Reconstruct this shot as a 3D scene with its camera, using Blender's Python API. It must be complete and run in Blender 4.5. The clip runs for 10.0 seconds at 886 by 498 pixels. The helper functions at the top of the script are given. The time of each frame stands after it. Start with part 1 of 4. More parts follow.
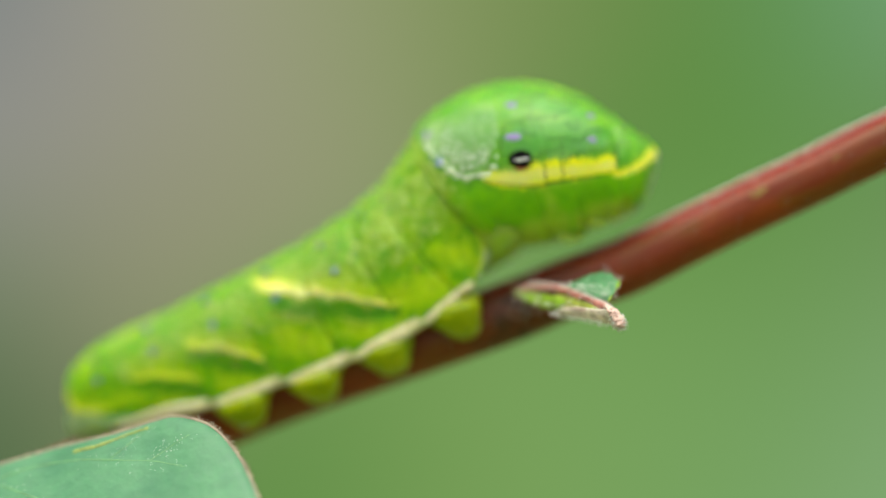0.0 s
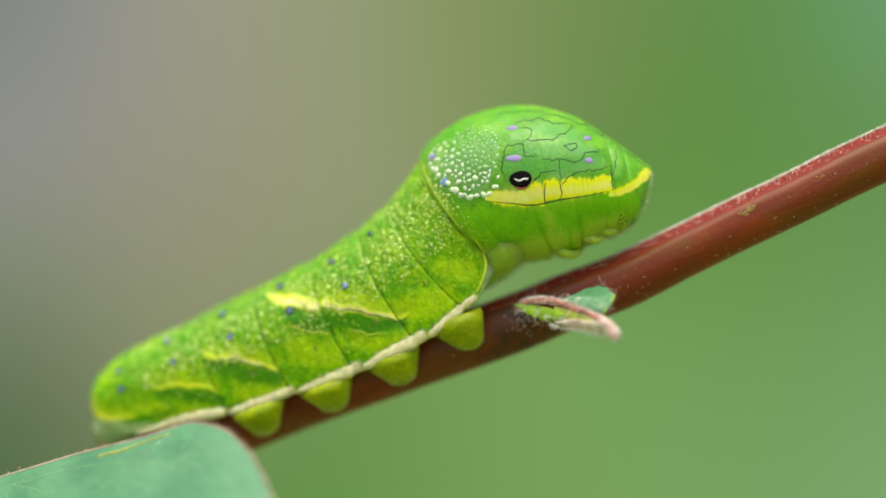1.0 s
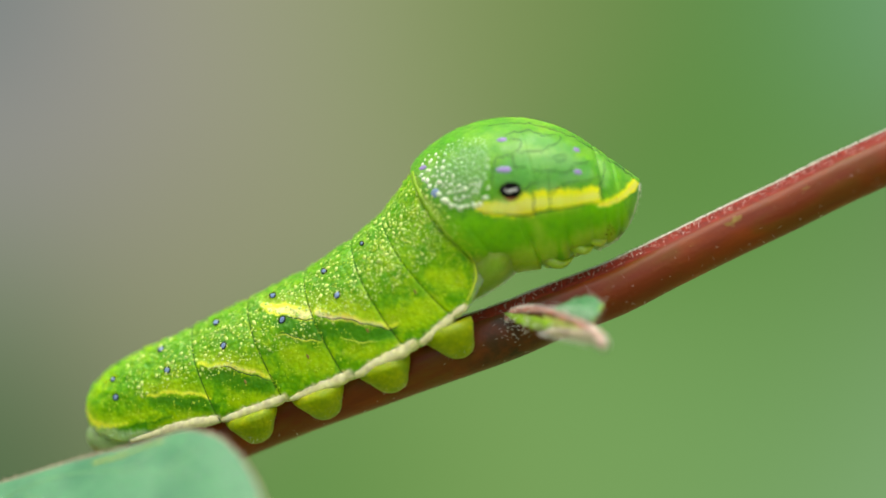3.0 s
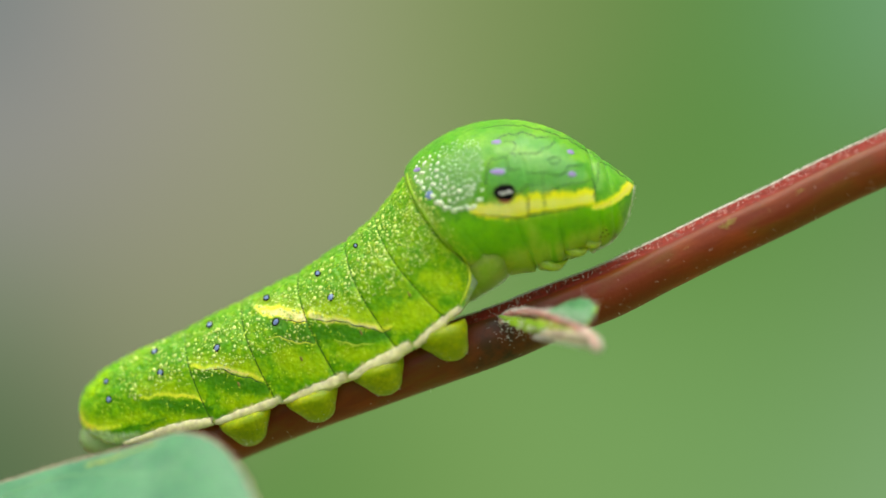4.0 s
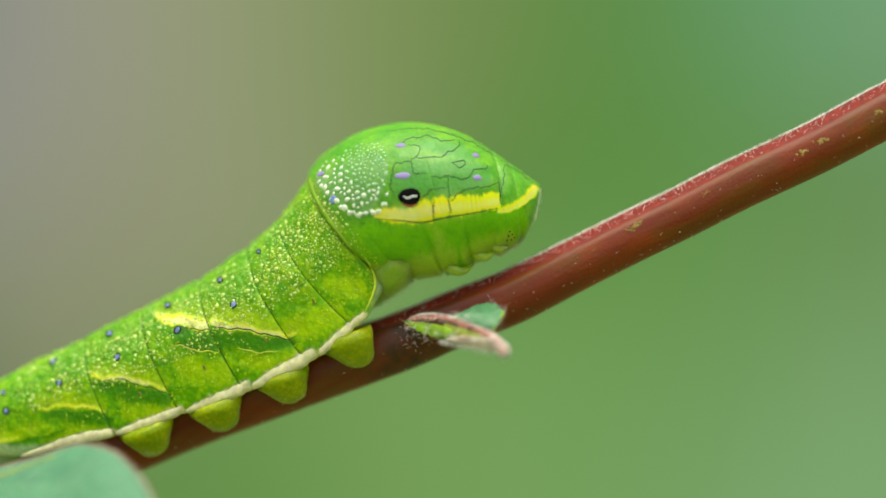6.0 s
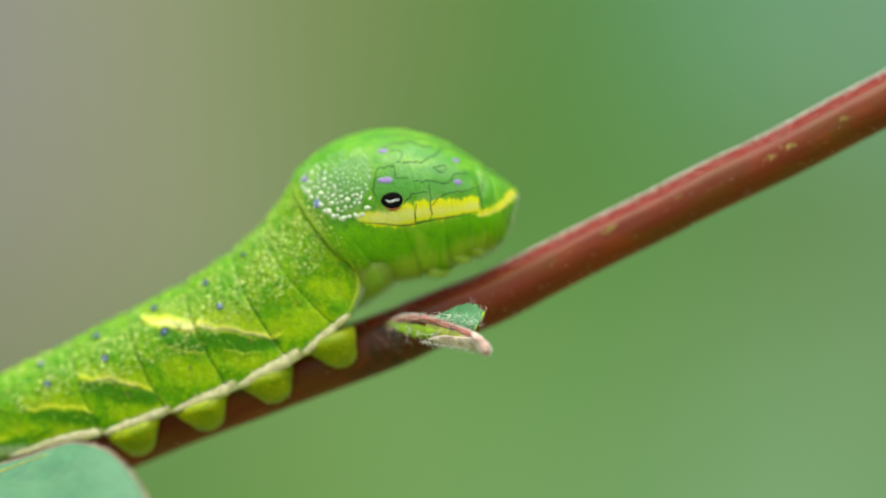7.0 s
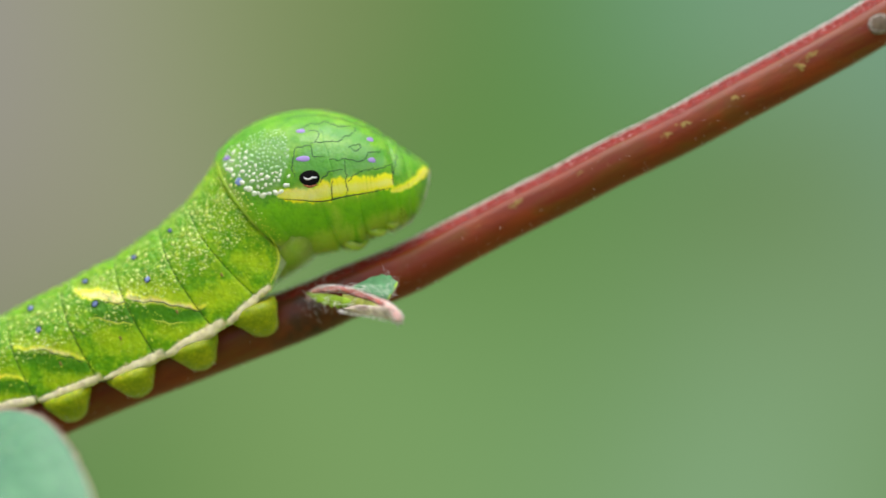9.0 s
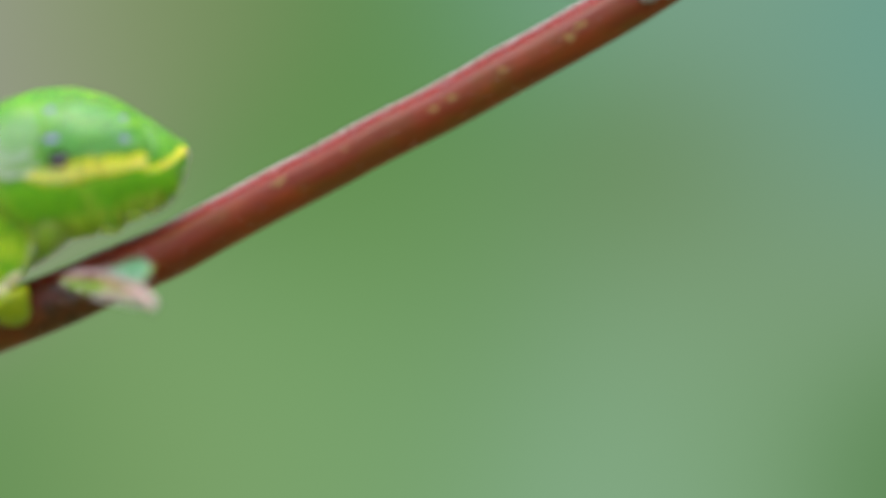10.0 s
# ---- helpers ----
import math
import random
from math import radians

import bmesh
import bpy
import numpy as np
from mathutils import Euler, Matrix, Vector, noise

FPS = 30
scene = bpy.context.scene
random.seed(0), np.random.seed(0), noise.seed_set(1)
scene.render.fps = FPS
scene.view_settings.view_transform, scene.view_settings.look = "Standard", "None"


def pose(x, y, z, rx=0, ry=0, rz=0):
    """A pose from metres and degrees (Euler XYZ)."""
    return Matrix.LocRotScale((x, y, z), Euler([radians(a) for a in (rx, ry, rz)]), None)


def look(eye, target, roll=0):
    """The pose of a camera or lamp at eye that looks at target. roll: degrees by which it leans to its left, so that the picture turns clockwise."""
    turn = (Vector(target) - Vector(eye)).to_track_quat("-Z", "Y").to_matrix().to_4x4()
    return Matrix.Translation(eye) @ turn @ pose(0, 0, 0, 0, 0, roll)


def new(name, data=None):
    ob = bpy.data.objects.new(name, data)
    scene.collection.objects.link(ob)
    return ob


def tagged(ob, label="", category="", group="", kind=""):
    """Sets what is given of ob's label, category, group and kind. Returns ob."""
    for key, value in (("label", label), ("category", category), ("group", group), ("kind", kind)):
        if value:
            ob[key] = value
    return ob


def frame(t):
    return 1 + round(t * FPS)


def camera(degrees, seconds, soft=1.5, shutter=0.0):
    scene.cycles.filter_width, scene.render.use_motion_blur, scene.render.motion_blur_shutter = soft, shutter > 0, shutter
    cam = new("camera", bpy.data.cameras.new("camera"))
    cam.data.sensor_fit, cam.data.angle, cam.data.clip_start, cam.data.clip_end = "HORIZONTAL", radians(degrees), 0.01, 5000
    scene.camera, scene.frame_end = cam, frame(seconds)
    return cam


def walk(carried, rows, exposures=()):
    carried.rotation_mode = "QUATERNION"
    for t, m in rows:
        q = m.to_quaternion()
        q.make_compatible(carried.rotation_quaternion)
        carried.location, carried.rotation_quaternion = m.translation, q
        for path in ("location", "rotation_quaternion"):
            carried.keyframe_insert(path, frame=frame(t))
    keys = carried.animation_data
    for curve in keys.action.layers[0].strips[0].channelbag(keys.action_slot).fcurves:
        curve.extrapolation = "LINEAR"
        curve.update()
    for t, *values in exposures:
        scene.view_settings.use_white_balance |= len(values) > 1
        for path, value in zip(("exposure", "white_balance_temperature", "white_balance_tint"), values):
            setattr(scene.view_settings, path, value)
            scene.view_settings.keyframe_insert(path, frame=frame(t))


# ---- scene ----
# A green swallowtail caterpillar on a red-brown twig, seen close in soft daylight.
# Lengths of the small things are in millimetres round the origin of the twig, which hangs LIFT metres over the ground.
from mathutils.bvhtree import BVHTree

LIFT = 0.8
PATH = [
    (0.0, -1.09, -120.04, 0.09, -0.65, -0.66, -0.21),
    (0.5, 0.06, -121.95, 0.20, -0.40, -0.56, -0.16),
    (1.0, 0.12, -126.46, -0.12, 0.10, -0.03, -0.15),
    (1.5, -0.02, -127.53, 0.04, -0.07, -0.08, -0.23),
    (2.0, 0.71, -127.93, 0.68, 0.11, -0.49, -0.16),
    (2.5, -0.00, -128.34, -0.00, 0.04, -0.01, -0.17),
    (2.7, 0.00, -128.32, 0.00, -0.08, 0.12, -0.18),
    (3.8, 0.12, -128.06, -0.09, -0.40, 0.36, -0.25),
    (4.0, 0.12, -128.04, -0.09, -0.39, 0.35, -0.26),
    (4.5, 0.96, -128.21, 0.33, -1.46, 0.11, -0.15),
    (5.0, 1.24, -126.78, 0.63, -2.35, 0.26, 0.12),
    (5.5, 0.84, -126.05, 0.64, -3.13, 0.20, 0.26),
    (5.7, 0.84, -126.07, 0.62, -3.14, 0.21, 0.26),
    (6.8, -3.40, -129.10, -0.70, -5.33, 0.80, 0.33),
    (7.0, -3.16, -129.72, -0.96, -5.47, 0.97, 0.41),
    (7.5, -2.52, -131.56, -1.21, -5.65, 1.05, 0.47),
    (8.0, -1.92, -133.41, -1.17, -5.63, 0.92, 0.56),
    (8.5, -1.24, -135.93, -0.73, -5.58, 0.45, 0.71),
    (9.0, -1.07, -137.49, -0.89, -6.97, 0.02, 0.89),
    (9.5, 5.48, -136.57, -2.54, -8.09, 0.04, 1.28),
    (10.0, 7.70, -134.11, -0.95, -11.01, -0.78, 1.82),
]
cam = camera(28.0, 10.0, soft=1.6, shutter=0.3)
cam.data.dof.use_dof = True
cam.data.dof.aperture_fstop = 6.6
# the lens is focused by hand: the sharp plane passes through this mark beside the false eye
FOCUS = [(0.0, -9.5), (0.3, -10.3), (0.5, -10.6), (0.7, -9.3), (0.8, -7.6), (0.9, -5.8), (1.0, -4.4), (1.2, -2.8), (1.5, -1.6), (2.0, -0.7), (2.5, -0.6),
         (3.8, -0.9), (4.0, -0.8), (4.5, -0.3), (5.0, 0.3), (5.3, 0.2), (5.5, -0.4), (5.7, -1.3), (6.8, -6.4), (7.5, -6.2), (8.5, -6.0), (9.0, -5.0), (9.3, -3.6),
         (9.5, -1.0), (9.6, 0.4), (9.7, 2.0), (9.8, 4.8), (10.0, 9.0)]
focus_mark = tagged(new("focus_mark"), kind="structure")
focus_mark.empty_display_size = 0.001
cam.data.dof.focus_object = focus_mark
walk(cam, [(t, pose(x / 1000, y / 1000, LIFT + z / 1000, 0, 0, yaw) @ pose(0, 0, 0, pitch) @ pose(0, 0, 0, 0, roll) @ pose(0, 0, 0, 90))
           for t, x, y, z, yaw, pitch, roll in PATH],
     [(0.0, 0.6, 6800, 6), (4.0, 0.6, 6800, 6), (5.5, 0.55, 6800, 3), (7.0, 0.56, 6650, 5), (8.0, 0.6, 6300, 20), (9.0, 0.57, 6300, 22), (10.0, 0.62, 5850, 26)])

# ---- light: bright overcast sky, a broad soft sun from above ----
world = bpy.data.worlds.new("world")
scene.world = world
world.use_nodes = True
sky = world.node_tree.nodes.new("ShaderNodeTexSky")
sky.sky_type = "NISHITA"
sky.sun_disc = False
sky.sun_elevation, sky.sun_rotation = radians(75), radians(197)
sky.air_density, sky.dust_density = 1.0, 3.0
cloud = world.node_tree.nodes.new("ShaderNodeHueSaturation")  # thin cloud greys the blue
cloud.inputs["Saturation"].default_value = 0.4
world.node_tree.links.new(sky.outputs[0], cloud.inputs["Color"])
world.node_tree.links.new(cloud.outputs[0], world.node_tree.nodes["Background"].inputs[0])
world.node_tree.nodes["Background"].inputs[1].default_value = 0.095
sun = new("sun", bpy.data.lights.new("sun", "SUN"))
sun.data.energy, sun.data.angle, sun.data.color = 2.2, radians(60), (1.0, 0.96, 0.84)
sun.matrix_world = look((-0.15, -0.5, 2.0), (0, 0, 0))


# ---- materials ----
def srgb(r, g, b):
    return tuple(((c / 255 + 0.055) / 1.055) ** 2.4 if c > 10 else c / 3295 for c in (r, g, b)) + (1.0,)


class Shader:
    """A node material with a Principled surface and small building blocks."""

    def __init__(self, name, rough=0.5):
        self.mat = bpy.data.materials.new(name)
        self.mat.use_nodes = True
        self.tree = self.mat.node_tree
        self.bsdf = self.tree.nodes["Principled BSDF"]
        self.bsdf.inputs["Roughness"].default_value = rough
        self.where = self.tree.nodes.new("ShaderNodeTexCoord").outputs["Object"]

    def link(self, a, b):
        self.tree.links.new(a, b)

    def noise(self, size, detail=3.0, rough=0.55, stretch=None):
        """Noise with features about size metres across."""
        n = self.tree.nodes.new("ShaderNodeTexNoise")
        n.inputs["Scale"].default_value = 1.0 / size
        n.inputs["Detail"].default_value, n.inputs["Roughness"].default_value = detail, rough
        v = self.where
        if stretch:
            m = self.tree.nodes.new("ShaderNodeMapping")
            m.vector_type = "TEXTURE"
            m.inputs["Rotation"].default_value, m.inputs["Scale"].default_value = stretch
            self.link(v, m.inputs["Vector"])
            v = m.outputs[0]
        self.link(v, n.inputs["Vector"])
        return n.outputs["Fac"]

    def cells(self, size):
        n = self.tree.nodes.new("ShaderNodeTexVoronoi")
        n.inputs["Scale"].default_value = 1.0 / size
        self.link(self.where, n.inputs["Vector"])
        return n.outputs["Distance"]

    def ramp(self, fac, *stops):
        r = self.tree.nodes.new("ShaderNodeValToRGB")
        while len(r.color_ramp.elements) < len(stops):
            r.color_ramp.elements.new(0.5)
        for e, (p, c) in zip(r.color_ramp.elements, stops):
            e.position, e.color = p, c
        self.link(fac, r.inputs[0])
        return r.outputs[0]

    def mix(self, fac, a, b):
        m = self.tree.nodes.new("ShaderNodeMix")
        m.data_type = "RGBA"
        for value, socket in ((fac, m.inputs[0]), (a, m.inputs[6]), (b, m.inputs[7])):
            if isinstance(value, (tuple, float, int)):
                socket.default_value = value
            else:
                self.link(value, socket)
        return m.outputs[2]

    def colour(self, value):
        if isinstance(value, tuple):
            self.bsdf.inputs["Base Color"].default_value = value
        else:
            self.link(value, self.bsdf.inputs["Base Color"])
        return self

    def bump(self, height, depth, strength=1.0):
        b = self.tree.nodes.new("ShaderNodeBump")
        b.inputs["Distance"].default_value, b.inputs["Strength"].default_value = depth, strength
        self.link(height, b.inputs["Height"])
        self.link(b.outputs[0], self.bsdf.inputs["Normal"])
        return self

    def flesh(self, weight, radius, reach):
        """Light that wanders a little way under the skin."""
        self.bsdf.inputs["Subsurface Weight"].default_value = weight
        self.bsdf.inputs["Subsurface Radius"].default_value = radius
        self.bsdf.inputs["Subsurface Scale"].default_value = reach
        return self

    def gloss(self, coat, rough):
        self.bsdf.inputs["Coat Weight"].default_value, self.bsdf.inputs["Coat Roughness"].default_value = coat, rough
        return self


def plain(name, colour, rough=0.5, size=0.0008, change=0.25, depth=0.00003):
    s = Shader(name, rough)
    dark = tuple(c * (1 - change) for c in colour[:3]) + (1.0,)
    light = tuple(min(1, c * (1 + change)) for c in colour[:3]) + (1.0,)
    n = s.noise(size)
    s.colour(s.ramp(n, (0.3, dark), (0.7, light)))
    return s.bump(n, depth)


def skin(name, base, yellow, deep, mottled=0.0009, pigments=(), reach=0.0022, wrinkle=0.25, grain=0.00032, net=0.55, relief=0.00007):
    """Soft granular skin: pale grains in a darker net, over patches; pigments: a painted attribute, its colour, and how crisp its edge is."""
    s = Shader(name, 0.36)
    large, fine, tiny = s.noise(0.0030, 3.0), s.noise(mottled, 4.0, 0.7), s.noise(0.00018, 2.0, 0.6)
    body = s.mix(s.ramp(large, (0.38, (0, 0, 0, 1)), (0.6, (1, 1, 1, 1))), base, yellow)
    body = s.mix(s.ramp(fine, (0.36, (0.9, 0.9, 0.9, 1)), (0.58, (0, 0, 0, 1))), body, deep)
    cell = s.cells(grain)
    lines = s.ramp(cell, (0.25, (0, 0, 0, 1)), (0.75, (net, net, net, 1)))
    body = s.mix(lines, body, deep)
    for attribute, colour, crisp in pigments:
        a = s.tree.nodes.new("ShaderNodeAttribute")
        a.attribute_name = attribute
        w = s.tree.nodes.new("ShaderNodeMath")
        w.operation = "MULTIPLY_ADD" if crisp else "MULTIPLY"
        s.link(a.outputs["Fac"], w.inputs[2 if crisp else 0])
        if crisp:
            s.link(s.mix(0.5, fine, tiny), w.inputs[0])
            ragged = 0.7 if crisp <= 1 else 0.15
            w.inputs[1].default_value = ragged
            edge = 0.5 + 0.5 * ragged
            amount = s.ramp(w.outputs[0], (edge - 0.32 / crisp, (0, 0, 0, 1)), (edge + 0.32 / crisp, (1, 1, 1, 1)))
        else:
            s.link(s.ramp(s.mix(0.3, fine, tiny), (0.3, (0.45, 0.45, 0.45, 1)), (0.6, (1, 1, 1, 1))), w.inputs[1])
            amount = w.outputs[0]
        body = s.mix(amount, body, colour)
    s.colour(body)
    swell = s.mix(wrinkle, s.mix(0.45, s.noise(0.00028, 4.0, 0.6), s.ramp(cell, (0.1, (1, 1, 1, 1)), (0.8, (0, 0, 0, 1)))), s.noise(0.0008, 3.0, 0.6))
    s.bump(swell, relief, 0.8)
    s.bsdf.inputs["Sheen Weight"].default_value, s.bsdf.inputs["Sheen Roughness"].default_value = 0.08, 0.4
    s.bsdf.inputs["Sheen Tint"].default_value = (0.8, 1.0, 0.6, 1)
    s.bsdf.inputs["Specular IOR Level"].default_value = 0.32
    return s.flesh(1.0, (0.75, 1.0, 0.12), reach)


ABDOMEN = skin("abdomen_skin", srgb(138, 200, 2), srgb(176, 216, 2), srgb(84, 160, 0), 0.0006,
               (("lime", srgb(190, 222, 4), 0), ("dark", srgb(60, 138, 0), 0), ("yellow", srgb(240, 250, 76), 0.8), ("ivory", srgb(255, 254, 160), 0.8),
                ("cream", srgb(244, 236, 180), 0), ("clear", srgb(178, 204, 150), 0)), 0.0012, 0.25, 0.00034, 0.6, 0.00012).mat
THORAX = skin("thorax_skin", srgb(102, 177, 34), srgb(136, 198, 48), srgb(80, 160, 32), 0.001,
              (("under", srgb(134, 208, 20), 0), ("blush", srgb(190, 220, 74), 0), ("pale", srgb(160, 208, 130), 0), ("teal", srgb(92, 170, 84), 0), ("net", srgb(66, 146, 56), 0),
               ("yellow", srgb(252, 252, 20), 1.1), ("lemon", srgb(255, 255, 150), 0)), 0.0032, 0.5, 0.0003, 0.22, 0.00012).mat
PROLEG = skin("proleg_skin", srgb(164, 180, 4), srgb(192, 196, 12), srgb(128, 154, 4), reach=0.0009).mat
CREASE_SHADE = plain("crease_shade", srgb(62, 112, 8), 0.6, 0.0006, 0.3).mat
BREAST = skin("breast_skin", srgb(112, 168, 22), srgb(140, 176, 32), srgb(96, 155, 18)).mat
SOFT_BREAST = skin("soft_breast_skin", srgb(164, 210, 76), srgb(182, 216, 98), srgb(146, 200, 60), 0.0012, reach=0.005, net=0.15).mat
LIME = plain("pale_lime", srgb(205, 225, 55), 0.45, change=0.15).mat
COLLAR = plain("collar_rim", srgb(150, 196, 40), 0.4, change=0.2).flesh(0.6, (0.8, 1, 0.2), 0.0006).mat
CREAM = plain("cream_fold", srgb(240, 230, 180), 0.6, 0.0005, change=0.22).flesh(0.3, (1, 0.9, 0.4), 0.0006).mat
MARBLE = plain("marbling", srgb(26, 74, 30), 0.5).mat
LINE = plain("dark_line", srgb(34, 76, 16), 0.6).mat
WHITE = plain("white_granule", srgb(224, 244, 208), 0.4, change=0.2).flesh(0.4, (0.8, 1, 0.6), 0.0003).mat
PALE_WART = plain("pale_wart", srgb(178, 218, 164), 0.4, change=0.25).flesh(0.4, (0.8, 1, 0.6), 0.0003).mat
YELLOW_GRAIN = plain("yellow_granule", srgb(190, 218, 40), 0.45, change=0.25).flesh(0.4, (0.8, 1, 0.2), 0.0003).mat
PALE = plain("pale_granule", srgb(212, 238, 130), 0.4, change=0.25).flesh(0.4, (0.8, 1, 0.3), 0.0003).mat
LILAC = plain("lilac_spot", srgb(158, 140, 205), 0.5, change=0.1).mat
BLUE = plain("blue_spot", srgb(118, 142, 196), 0.4, change=0.15).mat
BLACK = plain("black_spot", srgb(4, 4, 4), 0.7, depth=0.00001)
BLACK.bsdf.inputs["Specular IOR Level"].default_value = 0.12
BLACK = BLACK.mat
GLINT = plain("white_mark", srgb(235, 238, 240), 0.4, change=0.04).mat
RUST = plain("rust_ring", srgb(140, 70, 20), 0.5).mat
SPIRACLE = plain("spiracle_brown", srgb(140, 120, 50), 0.5).mat
GLASSY = plain("glassy_green", srgb(168, 200, 60), 0.15, change=0.3).flesh(0.7, (0.8, 1, 0.2), 0.001).gloss(0.9, 0.06).mat
CLEAR = plain("clear_skin", srgb(158, 186, 132), 0.3, change=0.15).flesh(0.7, (0.8, 1, 0.6), 0.001).mat
HAIR = plain("white_hair", srgb(250, 246, 242), 0.6, change=0.05).mat

s = Shader("bark", 0.55)
streak = s.noise(0.0011, 4.0, 0.6, ((0, radians(-26), 0), (9, 1, 1)))
patch = s.noise(0.004, 3.0)
bark = s.mix(s.ramp(patch, (0.42, (0, 0, 0, 1)), (0.6, (1, 1, 1, 1))), srgb(147, 61, 4), srgb(116, 72, 3))
bark = s.mix(s.ramp(streak, (0.4, (1, 1, 1, 1)), (0.7, (0, 0, 0, 1))), bark, srgb(119, 41, 5))
node = s.tree.nodes.new("ShaderNodeAttribute")  # the thorax's shade on the bark round the node, painted as darker colour
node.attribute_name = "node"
thorax_shade = s.tree.nodes.new("ShaderNodeMath")
thorax_shade.operation = "MULTIPLY"
s.link(node.outputs["Fac"], thorax_shade.inputs[0])
s.link(s.ramp(s.noise(0.0012, 4.0, 0.65), (0.3, (0.45, 0.45, 0.45, 1)), (0.62, (1, 1, 1, 1))), thorax_shade.inputs[1])
s.colour(s.mix(thorax_shade.outputs[0], bark, srgb(52, 30, 12)))
s.bsdf.inputs["Specular IOR Level"].default_value = 0.3
s.bump(s.mix(0.5, s.noise(0.00025, 4.0), streak), 0.00016, 0.7).gloss(0.32, 0.2)
BARK = s.mat
GROOVE = plain("red_bark_groove", srgb(134, 36, 22), 0.75, 0.0003, 0.5, 0.00008).mat
PALE_PINK = plain("pale_pink_down", srgb(236, 202, 186), 0.8, 0.0005, 0.4, 0.0002).flesh(0.4, (1, 0.6, 0.5), 0.0006).mat
LENTICEL = plain("lenticel", srgb(160, 138, 66), 0.6, 0.0002, 0.3).mat
SCAR = plain("bud_scar", srgb(112, 98, 80), 0.7, 0.0003, 0.4).mat
PINK = plain("pink_petiole", srgb(190, 122, 112), 0.7, 0.0006, 0.5, 0.0001).flesh(0.4, (1, 0.4, 0.3), 0.0006).mat

s = Shader("leaf", 0.5)
vein = s.noise(0.003, 4.0)
s.colour(s.mix(s.ramp(vein, (0.35, (0, 0, 0, 1)), (0.65, (1, 1, 1, 1))), srgb(74, 134, 98), srgb(94, 152, 112)))
s.bump(s.mix(0.5, s.noise(0.0006, 4.0), s.cells(0.0011)), 0.00014, 0.7).flesh(0.3, (0.4, 1, 0.4), 0.0008)
LEAF = s.mat
LEAF_DARK = plain("leaf_remnant", srgb(72, 132, 84), 0.5, 0.0006, 0.25).mat
LEAF_BRIGHT = plain("leaf_remnant_bright", srgb(146, 186, 44), 0.5, 0.0008, 0.4).mat
LIME_SCRAP = plain("leaf_scrap_lime", srgb(176, 190, 84), 0.5, 0.0006, 0.4).flesh(0.4, (0.8, 1, 0.3), 0.0006).mat
CUT = plain("cut_stalk", srgb(228, 184, 174), 0.8, 0.0003, 0.45, 0.0002).flesh(0.4, (1, 0.6, 0.5), 0.0006).mat
VEIN = plain("leaf_vein", srgb(132, 178, 122), 0.5).mat
MARGIN = plain("leaf_margin", srgb(176, 158, 140), 0.6).mat
STREAK = plain("yellow_streak", srgb(176, 182, 92), 0.6, 0.0004, 0.35).mat
SOIL = plain("soil", srgb(108, 120, 62), 0.95, 0.15, 0.4, 0.004).mat


# ---- building blocks ----
def slant(x):
    """The twig and all on it lean away from the viewer towards the animal's tail."""
    return 0.15 * (8.8 - x) if x > -60 else 10.32


def at(x, y, z):
    return Vector((x / 1000, (y + slant(x)) / 1000, LIFT + z / 1000))


def thing(name, x, y, z, label, category, kind="", group=""):
    ob = new(name)
    ob.location = at(x, y, z)
    ob.empty_display_size = 0.002
    return tagged(ob, label, category, group, kind)


def part(name, verts, faces, material, parent, label="", smooth=True):
    """One mesh under a thing or a part; verts in millimetres."""
    me = bpy.data.meshes.new(name)
    base = Vector((0, 0, 0))
    up = parent
    while up:
        base = base + up.location
        up = up.parent
    me.from_pydata([at(*v) - base for v in verts], [], faces)
    if smooth:
        me.polygons.foreach_set("use_smooth", [True] * len(me.polygons))
    me.materials.append(material)
    me.update()
    ob = new(name, me)
    ob.parent = parent
    return tagged(ob, label)


def spline(points, n, closed=False):
    """n points along a smooth curve through the given ones (tuples of any length)."""
    p = np.array(points, float)
    k = len(p)
    out = []
    for i in range(n):
        u = i / n * k if closed else i / (n - 1) * (k - 1)
        a = int(u) if closed else min(int(u), k - 2)
        f = u - a
        if closed:
            q = [p[(a + j) % k] for j in (-1, 0, 1, 2)]
        else:
            q = [p[max(0, min(k - 1, a + j))] for j in (-1, 0, 1, 2)]
        out.append(0.5 * (2 * q[1] + (q[2] - q[0]) * f + (2 * q[0] - 5 * q[1] + 4 * q[2] - q[3]) * f * f
                          + (3 * q[1] - q[0] - 3 * q[2] + q[3]) * f ** 3))
    return np.array(out)


def quads(rows, cols, round_=True, flip=False):
    faces = []
    for i in range(rows - 1):
        for j in range(cols if round_ else cols - 1):
            k = (j + 1) % cols
            q = (i * cols + j, i * cols + k, (i + 1) * cols + k, (i + 1) * cols + j)
            faces.append(q[::-1] if flip else q)
    return faces


